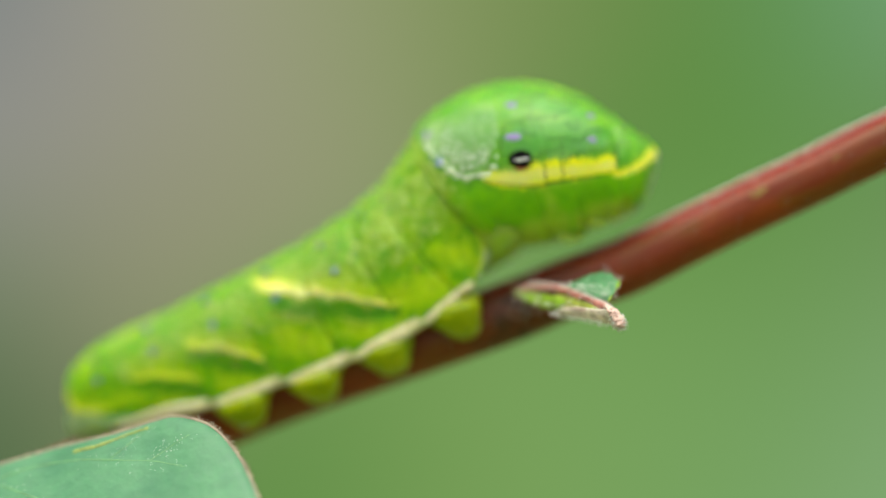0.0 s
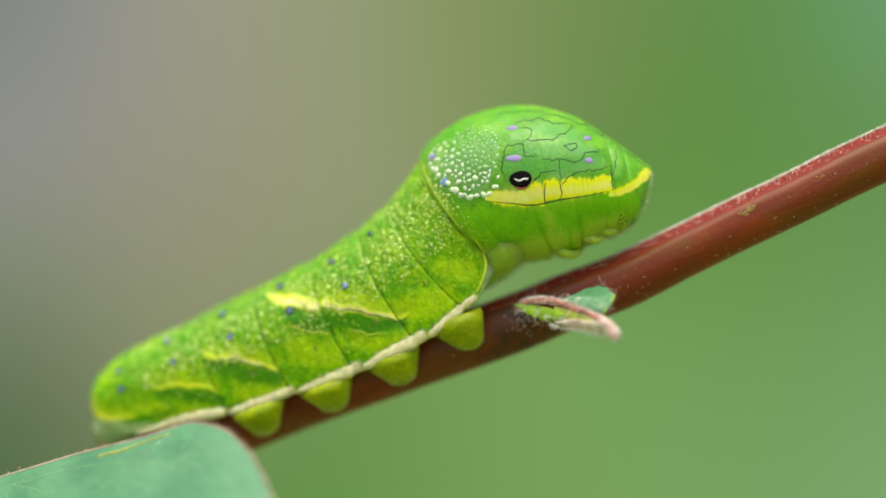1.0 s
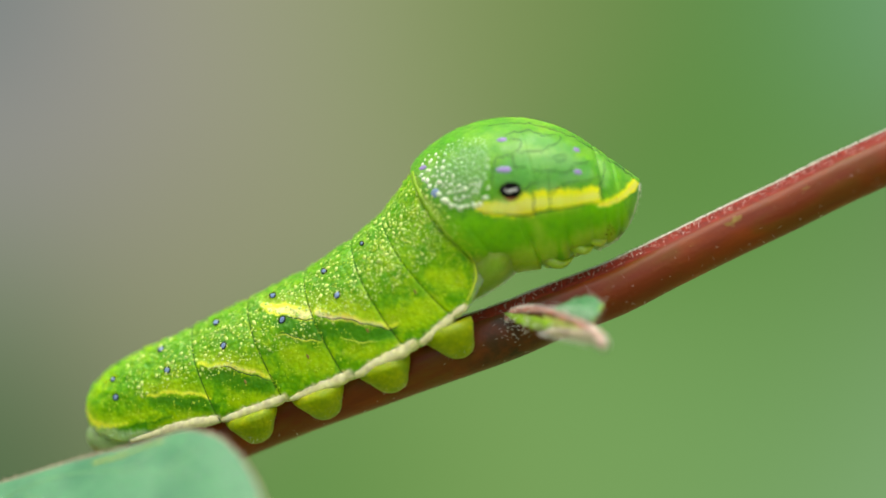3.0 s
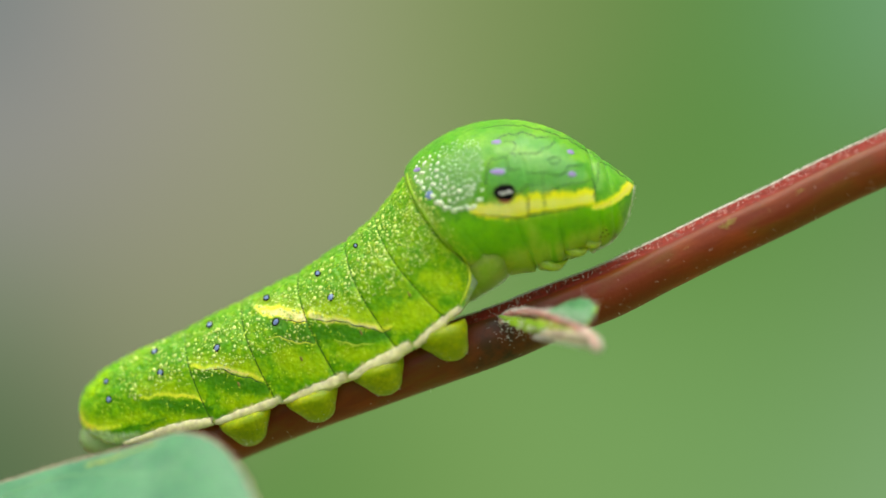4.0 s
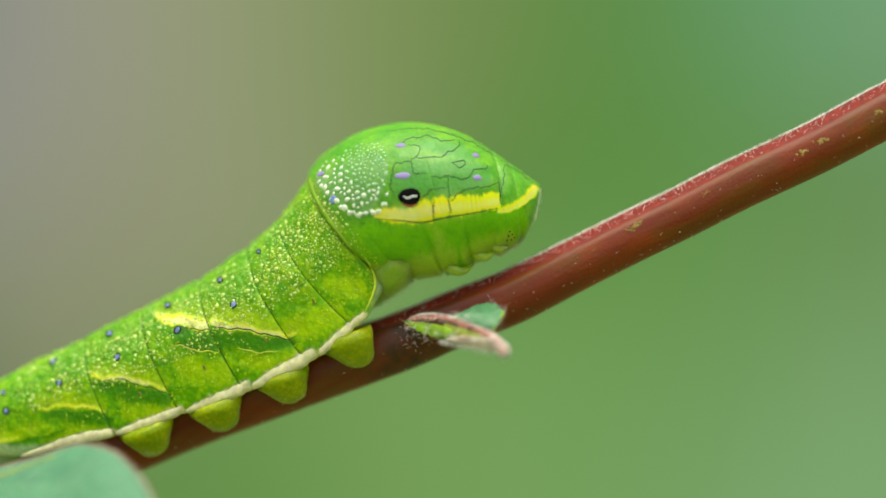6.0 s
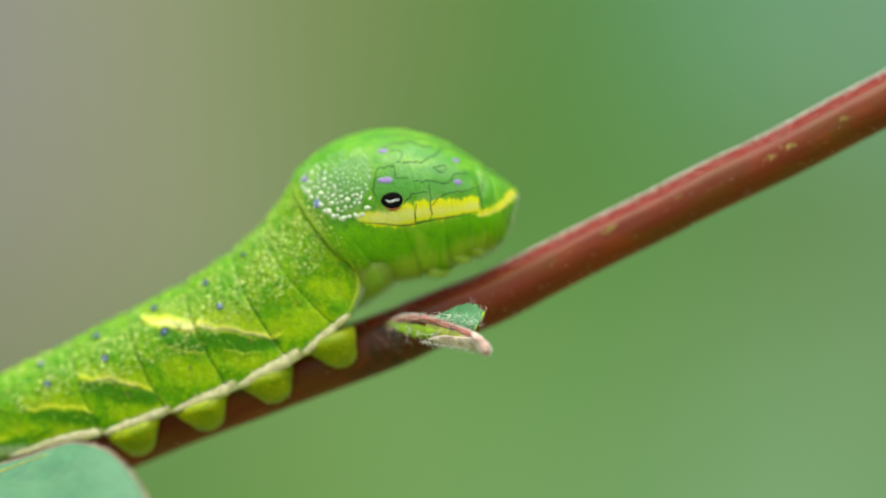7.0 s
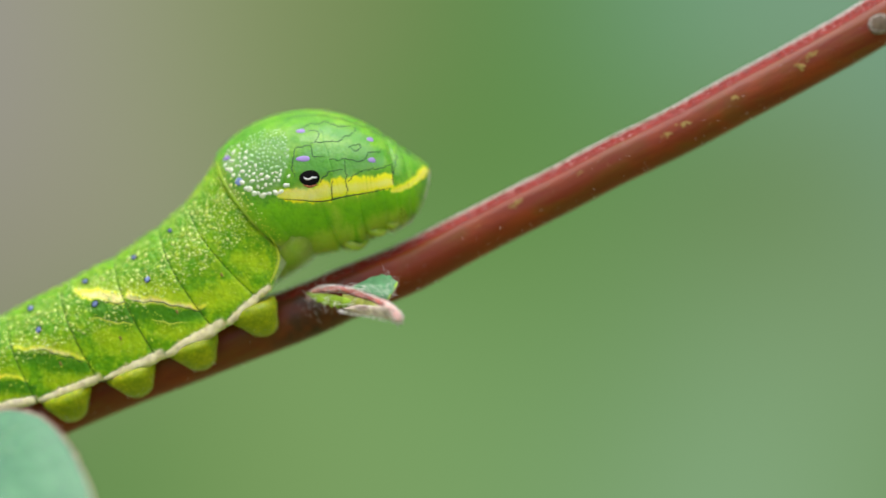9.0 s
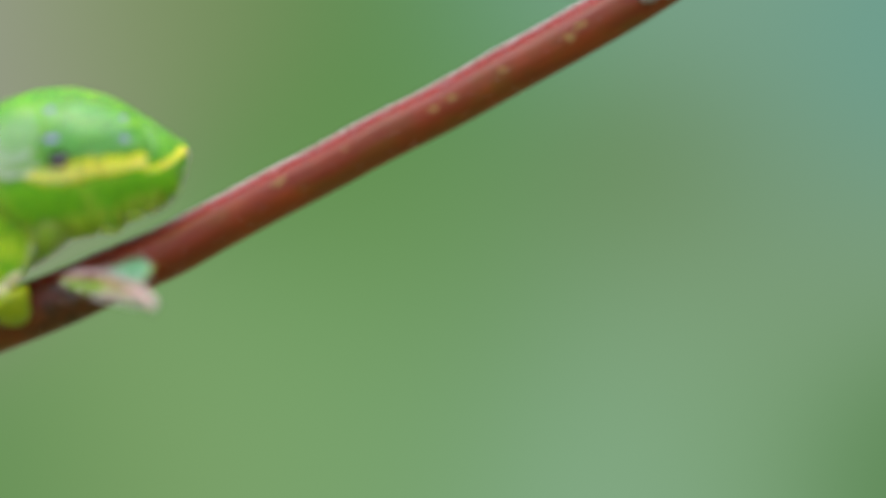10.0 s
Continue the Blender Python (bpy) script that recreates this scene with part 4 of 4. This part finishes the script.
for x, z, rx, rz, turn in ((20.89, 2.45, 0.32, 0.13, 28), (21.35, 2.77, 0.22, 0.1, 28), (20.58, 2.29, 0.16, 0.1, 20), (18.18, 0.86, 0.13, 0.07, 25), (25.72, 4.54, 0.12, 0.06, 25), (23.81, 3.55, 0.1, 0.05, 25),
                           (32.55, 7.61, 0.26, 0.15, 28), (33.49, 8.28, 0.34, 0.17, 30), (37.58, 10.35, 0.26, 0.15, 30), (42.47, 12.62, 0.36, 0.17, 30), (43.32, 13.50, 0.34, 0.15, 30),
                           (28.00, 5.39, 0.1, 0.05, 25), (17.05, 0.38, 0.08, 0.05, 25), (35.65, 8.41, 0.08, 0.05, 25), (39.55, 9.76, 0.08, 0.06, 25), (25.93, 4.84, 0.16, 0.08, 25), (24.96, 2.15, 0.08, 0.05, 25)):
    p, _ = on_bark(x, z)
    v, f = [], []
    for _ in range(11 if rx > 0.15 else 2):
        # a lenticel is a cluster of small corky grains
        dx, dz = rng.gauss(0, rx * 0.9), rng.gauss(0, rz * 0.6)
        c, s_ = math.cos(radians(turn)), math.sin(radians(turn))
        q, _ = on_bark(p.x + dx * c - dz * s_, p.z + dx * s_ + dz * c)
        w, g = blob(q.x, q.y + 0.02, q.z, rx * rng.uniform(0.25, 0.5), 0.07, rz * rng.uniform(0.35, 0.7), turn + rng.uniform(-30, 30), 10, 6)
        f += [tuple(n + len(v) for n in face) for face in g]
        v += w
    part("lenticel", v, f, LENTICEL, twig, "small yellowish lenticel")
p, _ = on_bark(48.41, 15.72)
v, f = blob(p.x, p.y + 0.1, p.z, 0.95, 0.35, 0.8, 30, 20, 9)
scar = part("bud_scar", v, f, SCAR, twig, "round grey bud scar ringed with white hairs")
ring = []
for j in range(40):
    a = 2 * math.pi * j / 40
    ring.append((Vector((p.x + 0.85 * math.cos(a), p.y - 0.1, p.z + 0.72 * math.sin(a))), Vector((-math.cos(a), -1.2, -math.sin(a))), rng.uniform(0.2, 0.4)))
hairs("scar_hair", ring, HAIR, twig, "white hairs round the bud scar", 0.014)


# ---- the gnawed leaf stalk ----
def lamina(name, first, second, material, parent, label, n=24, across=7, sag=0.0, ragged=0.0, thick=0.09):
    """A thin curved blade between two space curves, with a ragged second edge and real thickness."""
    a, b = spline(first, n), spline(second, n)
    front = []
    for i in range(n):
        rag = 1 + ragged * math.sin(i * 2.1) * math.sin(i * 0.9 + 1)
        for j in range(across):
            k = j / (across - 1) * rag
            p = a[i] * (1 - k) + b[i] * k
            front.append(Vector((p[0], p[1] - sag * math.sin(math.pi * min(1, k)), p[2])))
    back = [p + Vector((0, thick, -thick * 0.3)) for p in front]
    m = n * across
    faces = quads(n, across, False) + [tuple(m + i for i in q)[::-1] for q in quads(n, across, False)]
    rim = [i * across for i in range(n)] + [(n - 1) * across + j for j in range(1, across)] + [i * across + across - 1 for i in range(n - 2, -1, -1)] + list(range(across - 2, 0, -1))
    faces += [(rim[i], rim[(i + 1) % len(rim)], m + rim[(i + 1) % len(rim)], m + rim[i]) for i in range(len(rim))]
    return part(name, front + back, faces, material, parent, label)


def xyz(x, z, y):
    return (x, y, z)


stub = thing("leaf_stalk", *xyz(5.33, -4.81, -2.0), "gnawed pinkish leaf stalk with green scraps on the twig", "leaf stalk")
STALK = [xyz(5.05, -4.94, -1.0), xyz(5.35, -4.15, -2.5), xyz(6.31, -3.74, -4.0), xyz(7.78, -3.80, -5.5), xyz(9.41, -4.40, -7.0), xyz(10.53, -4.91, -8.2), xyz(11.06, -5.56, -9.0), xyz(11.25, -5.92, -9.3)]
v, f = tube(STALK, [0.26, 0.22, 0.2, 0.2, 0.22, 0.27, 0.29, 0.2], 20, 60, lambda w, u: 0.04 * math.sin(40 * u) * math.sin(3 * w) + 0.05 * noise.noise((u * 30, w * 1.5, 0)))
stalk = part("stalk", v, f, PINK, stub, "pinkish hairy stalk with a cut end")
lamina("upper_scrap", [xyz(7.78, -3.68, -5.5), xyz(9.06, -4.03, -6.5), xyz(10.07, -4.42, -7.3), xyz(10.65, -4.55, -7.6)],
       [xyz(8.59, -3.38, -5.0), xyz(9.95, -2.78, -5.0), xyz(10.92, -2.73, -5.4), xyz(11.48, -3.25, -6.0)], LEAF_DARK, stub, "blue-green scrap of leaf blade", ragged=0.08, sag=0.3)
lamina("lower_scrap", [xyz(4.95, -3.98, -2.6), xyz(5.9, -4.03, -3.6), xyz(7.1, -4.16, -5.0), xyz(8.1, -4.5, -6.1)],
       [xyz(4.95, -4.12, -2.6), xyz(5.9, -4.72, -3.9), xyz(7.1, -5.08, -5.2), xyz(8.0, -5.0, -6.1)], LEAF_BRIGHT, stub, "yellow-green scrap of leaf blade", n=40, ragged=0.2, sag=0.12)
lamina("inner_scrap", [xyz(7.5, -4.05, -5.3), xyz(8.5, -4.28, -6.3), xyz(9.5, -4.6, -7.3), xyz(10.4, -5.0, -8.2)],
       [xyz(7.6, -4.9, -5.5), xyz(8.5, -5.0, -6.4), xyz(9.5, -5.15, -7.4), xyz(10.3, -5.3, -8.2)], LIME_SCRAP, stub, "pale lime strip of leaf blade", n=30, ragged=0.1, sag=0.1)
lamina("pale_underside", [xyz(7.6, -5.12, -5.8), xyz(8.5, -4.86, -6.8), xyz(9.6, -4.92, -7.9), xyz(10.7, -4.95, -8.9), xyz(11.1, -5.2, -9.2)],
       [xyz(7.6, -5.2, -5.8), xyz(8.5, -5.5, -6.5), xyz(9.5, -5.64, -7.4), xyz(10.6, -5.84, -8.5), xyz(11.2, -6.12, -9.0)], PALE_PINK, stub, "whitish pink downy underside", n=40, ragged=0.14, sag=0.2)
v, f = tube([xyz(10.65, -4.48, -7.65), xyz(10.97, -4.00, -7.05), xyz(11.29, -3.59, -6.45), xyz(11.51, -3.25, -6.05)], [0.05, 0.09, 0.12, 0.05], 10, 16)
part("scrap_rim", v, f, LEAF_BRIGHT, stub, "thick yellow-green edge of the scrap")
v, f = tube([xyz(10.37, -4.84, -8.3), xyz(10.91, -5.26, -9.0), xyz(11.18, -5.77, -9.4), xyz(11.32, -6.03, -9.5)], [0.2, 0.29, 0.3, 0.16], 20, 40, lambda w, u: 0.22 * noise.noise((u * 7, w * 1.6, 3.0)) + 0.07 * noise.noise((u * 25, w * 5, 3.0)))
part("cut_end", v, f, CUT, stub, "pale downy cut end")
down = []
curve = spline(STALK, 200)
for _ in range(2600):
    i = rng.randrange(20, 199) if rng.random() < 0.6 else rng.randrange(140, 199)
    d = Vector((rng.gauss(0, 1), rng.gauss(-0.6, 1), rng.gauss(0.1, 1))).normalized()
    down.append((Vector(curve[i]) + d * (0.19 if i < 160 else 0.24), d, rng.uniform(0.1, 0.26) if i < 160 else rng.uniform(0.12, 0.38)))
for ax, az, ay, n in ((11.40, -3.37, -6.0, 12), (10.84, -2.92, -5.4, 8), (11.01, -4.00, -7.0, 8), (5.44, -4.29, -3.2, 14), (6.47, -4.59, -4.6, 14), (7.93, -4.86, -6.3, 16), (7.21, -4.75, -5.4, 10), (5.74, -4.39, -3.6, 12)):
    for _ in range(n):
        d = Vector((rng.gauss(0.2, 0.8), rng.gauss(-0.3, 0.6), rng.gauss(-0.2, 0.8)))
        down.append((Vector((ax + rng.gauss(0, 0.2), ay, az + rng.gauss(0, 0.1))), d, rng.uniform(0.4, 0.95)))
for _ in range(900):
    # thick white down along the pale underside and the upper edge of the stalk
    u = rng.random()
    low = rng.random() < 0.5
    root = Vector((7.2 + 3.9 * u, -5.3 - 3.6 * u, -5.3 - 0.6 * u + rng.gauss(0, 0.1))) if low else Vector(curve[int(25 + 165 * u)]) + Vector((0, -0.1, 0.22))
    down.append((root, Vector((rng.gauss(0, 0.8), rng.gauss(-0.4, 0.4), rng.gauss(-0.5 if low else 0.7, 0.5))), rng.uniform(0.12, 0.34)))
for k in range(34):
    # a loose web of white hairs over the scrap
    u, w = rng.random(), rng.uniform(0.1, 0.8)
    root = Vector((8.2 + 2.9 * u, -6.6 - 0.9 * u, -3.75 - 0.5 * u + 0.7 * w))
    down.append((root, Vector((rng.gauss(0, 1), rng.gauss(-0.15, 0.1), rng.gauss(0, 0.7))), rng.uniform(0.4, 0.9)))
hairs("down_hair", down, HAIR, stub, "loose white hairs", 0.014)
hole = []
for _ in range(60):
    a = rng.uniform(0, 6.28)
    p, normal = on_bark(5.61, -5.22)
    hole.append((p + Vector((rng.gauss(0, 0.7), 0.05, rng.gauss(0, 0.35))), normal + Vector((math.cos(a), 0, math.sin(a))) * 0.7, rng.uniform(0.3, 0.6)))
hairs("axil_hair", hole, HAIR, stub, "pale hairs in the leaf axil", 0.012)

# ---- the broad leaf in front ----
leaf = thing("leaf", *xyz(-37.21, -23.66, -3.0), "broad smooth blue-green leaf with a pale hairy margin on the twig", "leaf")
RIM = [(-16.60, -11.86), (-14.40, -12.26), (-12.70, -13.50), (-11.45, -15.10), (-10.24, -17.46), (-9.24, -20.97), (-9.80, -25.44), (-12.25, -29.60), (-17.77, -32.69), (-24.83, -33.02), (-32.48, -31.36),
       (-39.18, -27.77), (-43.36, -23.49), (-41.14, -19.99), (-36.12, -17.82), (-31.03, -16.17), (-24.81, -14.20), (-20.31, -12.96), (-18.23, -12.25)]
HEART = (-23.25, -22.79)
RIM = spline(RIM, 150, True)


def blade(k, i):
    """A place on the leaf: k from its middle to its rim, i round it."""
    rx, rz = RIM[int(i) % 150]
    x, z = HEART[0] + (rx - HEART[0]) * k, HEART[1] + (rz - HEART[1]) * k
    lean = -9.0 - 0.49 * (x - -15.46) + 0.79 * (z - -12.75) - slant(x)
    return Vector((x, lean + 0.8 * k ** 3 - 0.8 + 0.12 * math.sin(x * 0.9 + z * 0.5) * k, z))


front = [blade(0, 0)] + [blade(r / 20, i) for r in range(1, 21) for i in range(150)]
m = len(front)
faces = [(0, 1 + i, 1 + (i + 1) % 150) for i in range(150)] + [tuple(1 + j for j in q) for q in quads(20, 150, True)]
back = [p + Vector((0, 0.22, 0)) for p in front]
faces += [tuple(m + i for i in q)[::-1] for q in faces]
last = 1 + 19 * 150
faces += [(last + i, last + (i + 1) % 150, m + last + (i + 1) % 150, m + last + i) for i in range(150)]
part("blade", front + back, faces, LEAF, leaf)
v, f = tube([blade(1, i) + Vector((0, 0.1, 0)) for i in range(0, 150, 2)] + [blade(1, 0) + Vector((0, 0.1, 0))], [0.11] * 76, 8, 300)
part("margin", v, f, MARGIN, leaf, "pale brownish thickened margin")


BEARING = sorted((math.atan2(z - HEART[1], x - HEART[0]), math.hypot(x - HEART[0], z - HEART[1]), i) for i, (x, z) in enumerate(RIM))


def on_blade(x, z):
    """The front of the blade at a side-view place."""
    a = math.atan2(z - HEART[1], x - HEART[0])
    k = min(1, math.hypot(x - HEART[0], z - HEART[1]) / np.interp(a, [b[0] for b in BEARING], [b[1] for b in BEARING]))
    lean = -9.0 - 0.49 * (x - -15.46) + 0.79 * (z - -12.75) - slant(x)
    return Vector((x, lean + 0.8 * k ** 3 - 0.8 + 0.12 * math.sin(x * 0.9 + z * 0.5) * k, z))


specks = []
for name, path, r, material in (("vein", [(-36.76, -20.55), (-30.77, -17.33), (-27.0, -15.6), (-23.25, -14.75), (-20.9, -14.55), (-19.5, -14.5), (-17.75, -14.44), (-15.66, -14.6)], 0.04, VEIN),
                                ("vein", [(-20.7, -14.45), (-19.6, -13.6), (-18.6, -12.8), (-17.8, -12.2)], 0.028, VEIN),
                                ("vein", [(-18.0, -14.4), (-17.25, -13.9), (-16.4, -13.3), (-15.6, -12.8)], 0.024, VEIN),
                                ("vein", [(-28.31, -16.40), (-24.25, -17.25), (-19.93, -18.31), (-16.50, -20.00)], 0.04, VEIN),
                                ("streak", [(-23.4, -14.3), (-22.6, -14.05), (-21.7, -13.82), (-20.2, -13.25), (-18.4, -12.6)], 0.11, STREAK)):
    path = spline(path, 30)
    v, f = tube([on_blade(*q) + Vector((0, r * 0.3, 0)) for q in path], [r * 0.3] + [r] * 18 + [r * 0.7] * 10 + [r * 0.2], 8, 90, lambda w, u: 0.3 * r * noise.noise((u * 30, w, r)))
    part(name, v, f, material, leaf, "yellow scar along the edge" if name == "streak" else "")
    if name == "vein":
        for _ in range(46):
            x, z = path[rng.randrange(2, 29)]
            p = on_blade(x + rng.gauss(0, 0.35), z + rng.gauss(0, 0.3))
            specks.append((p, Vector((rng.gauss(0, 0.5), -1, rng.gauss(0, 0.5))), rng.uniform(0.04, 0.1)))
hairs("leaf_speck", specks, HAIR, leaf, "tiny whitish hairs along the veins", 0.026)
v, f = tube([blade(0.6, 92), blade(0.95, 92) + Vector((0, 0.2, 0)), (-38, -5.0, -22.5), (-40, -1, -23.5)], [0.4, 0.55, 0.65, 0.8], 12, 24)
part("petiole", v, f, PINK, leaf)
edge = []
for _ in range(420):
    i = rng.uniform(0, 24) if rng.random() < 0.7 else rng.uniform(118, 150)
    p = blade(1, i)
    out = Vector((p.x - HEART[0], 0, p.z - HEART[1])).normalized()
    edge.append((p + Vector((0, 0.1, 0)), out + Vector((rng.gauss(0, 0.5), rng.gauss(-0.3, 0.4), rng.gauss(0, 0.5))), rng.uniform(0.15, 0.48)))
hairs("margin_hair", edge, MARGIN, leaf, "short stiff hairs along the margin", 0.022)

# ---- background and ground ----
ground = new("ground", bpy.data.meshes.new("ground"))
ground.data.from_pydata([(-300, -300, 0), (300, -300, 0), (300, 300, 0), (-300, 300, 0)], [], [(0, 1, 2, 3)])
ground.data.materials.append(SOIL)
tagged(ground, "brown-green soil under the shrub", "ground", kind="structure")

FAR = 3.0  # scale of the backdrop's distance, size and colour patches
s = Shader("glowing_distance", 1.0)
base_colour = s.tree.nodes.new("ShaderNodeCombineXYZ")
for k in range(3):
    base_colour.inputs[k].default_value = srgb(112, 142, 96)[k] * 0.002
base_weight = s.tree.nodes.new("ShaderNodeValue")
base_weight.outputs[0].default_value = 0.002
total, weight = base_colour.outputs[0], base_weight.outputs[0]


def tint(x, z, reach, r, g, b):
    """Adds one soft patch of painted glow for the distant, wholly blurred plants."""
    global total, weight
    nodes, link = s.tree.nodes, s.tree.links.new
    d = nodes.new("ShaderNodeVectorMath")
    d.operation = "DISTANCE"
    link(s.where, d.inputs[0])
    d.inputs[1].default_value = (FAR * x / 1000, 0, FAR * z / 1000)
    q = nodes.new("ShaderNodeMath")
    q.operation = "DIVIDE"
    link(d.outputs["Value"], q.inputs[0])
    q.inputs[1].default_value = FAR * reach / 1000
    p = nodes.new("ShaderNodeMath")
    p.operation = "POWER"
    link(q.outputs[0], p.inputs[0])
    p.inputs[1].default_value = 2
    e = nodes.new("ShaderNodeMath")
    e.operation = "POWER"
    e.inputs[0].default_value = 0.5
    link(p.outputs[0], e.inputs[1])
    c = nodes.new("ShaderNodeVectorMath")
    c.operation = "SCALE"
    c.inputs[0].default_value = srgb(r, g, b)[:3]
    link(e.outputs[0], c.inputs["Scale"])
    a = nodes.new("ShaderNodeVectorMath")
    link(total, a.inputs[0])
    link(c.outputs[0], a.inputs[1])
    w = nodes.new("ShaderNodeMath")
    link(weight, w.inputs[0])
    link(e.outputs[0], w.inputs[1])
    total, weight = a.outputs[0], w.outputs[0]


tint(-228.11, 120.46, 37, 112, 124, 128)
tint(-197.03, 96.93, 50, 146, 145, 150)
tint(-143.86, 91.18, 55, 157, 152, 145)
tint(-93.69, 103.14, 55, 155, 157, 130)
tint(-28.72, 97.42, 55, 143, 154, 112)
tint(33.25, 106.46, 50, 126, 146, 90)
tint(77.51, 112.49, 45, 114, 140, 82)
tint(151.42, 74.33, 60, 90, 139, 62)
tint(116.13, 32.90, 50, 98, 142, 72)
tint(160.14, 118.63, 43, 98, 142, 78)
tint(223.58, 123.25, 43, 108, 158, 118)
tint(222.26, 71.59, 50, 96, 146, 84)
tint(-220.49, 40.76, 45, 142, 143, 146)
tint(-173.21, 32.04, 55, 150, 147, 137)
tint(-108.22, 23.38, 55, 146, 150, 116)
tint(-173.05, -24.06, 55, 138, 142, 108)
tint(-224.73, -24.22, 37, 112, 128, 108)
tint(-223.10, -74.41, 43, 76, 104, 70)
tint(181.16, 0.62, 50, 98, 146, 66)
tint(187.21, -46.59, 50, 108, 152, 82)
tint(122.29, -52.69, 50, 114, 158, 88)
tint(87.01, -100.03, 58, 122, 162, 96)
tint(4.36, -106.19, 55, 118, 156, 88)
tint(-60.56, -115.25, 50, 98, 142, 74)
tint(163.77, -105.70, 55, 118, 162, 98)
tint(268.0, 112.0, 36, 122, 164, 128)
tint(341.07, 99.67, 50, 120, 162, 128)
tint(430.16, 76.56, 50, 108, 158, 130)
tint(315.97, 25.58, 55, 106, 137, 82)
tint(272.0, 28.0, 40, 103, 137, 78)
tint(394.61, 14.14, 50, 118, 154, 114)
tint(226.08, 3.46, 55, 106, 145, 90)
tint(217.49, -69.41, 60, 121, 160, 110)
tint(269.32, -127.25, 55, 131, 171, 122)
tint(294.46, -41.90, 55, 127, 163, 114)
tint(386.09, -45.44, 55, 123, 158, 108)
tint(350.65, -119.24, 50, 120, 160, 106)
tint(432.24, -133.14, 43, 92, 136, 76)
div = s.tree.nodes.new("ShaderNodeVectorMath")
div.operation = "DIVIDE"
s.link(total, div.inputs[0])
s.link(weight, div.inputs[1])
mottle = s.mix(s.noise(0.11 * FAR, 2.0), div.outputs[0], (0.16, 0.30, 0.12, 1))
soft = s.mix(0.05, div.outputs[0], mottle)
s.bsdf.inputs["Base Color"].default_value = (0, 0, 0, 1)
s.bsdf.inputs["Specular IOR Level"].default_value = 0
# daylight on the distance is put into emission, so the sheet glows
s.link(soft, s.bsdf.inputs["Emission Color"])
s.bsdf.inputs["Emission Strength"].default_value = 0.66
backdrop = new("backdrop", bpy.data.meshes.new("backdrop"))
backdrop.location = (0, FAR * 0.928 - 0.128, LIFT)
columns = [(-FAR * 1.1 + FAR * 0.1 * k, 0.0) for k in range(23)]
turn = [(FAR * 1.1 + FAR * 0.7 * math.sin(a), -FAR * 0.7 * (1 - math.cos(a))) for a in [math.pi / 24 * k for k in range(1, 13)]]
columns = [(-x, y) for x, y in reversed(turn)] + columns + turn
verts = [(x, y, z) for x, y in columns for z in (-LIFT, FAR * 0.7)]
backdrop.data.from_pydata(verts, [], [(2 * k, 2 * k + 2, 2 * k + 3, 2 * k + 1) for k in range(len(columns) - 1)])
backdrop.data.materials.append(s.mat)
tagged(backdrop, "glowing backdrop painted as a wholly blurred grey-green distance of shrubs and leaves", "backdrop", kind="structure")


def motions():
    """The focus ring turns: the sharp plane glides from the leaf in front to the flank, back and far."""
    walk(focus_mark, [(t, pose(0.005, y / 1000, LIFT + 0.004)) for t, y in FOCUS])


motions()
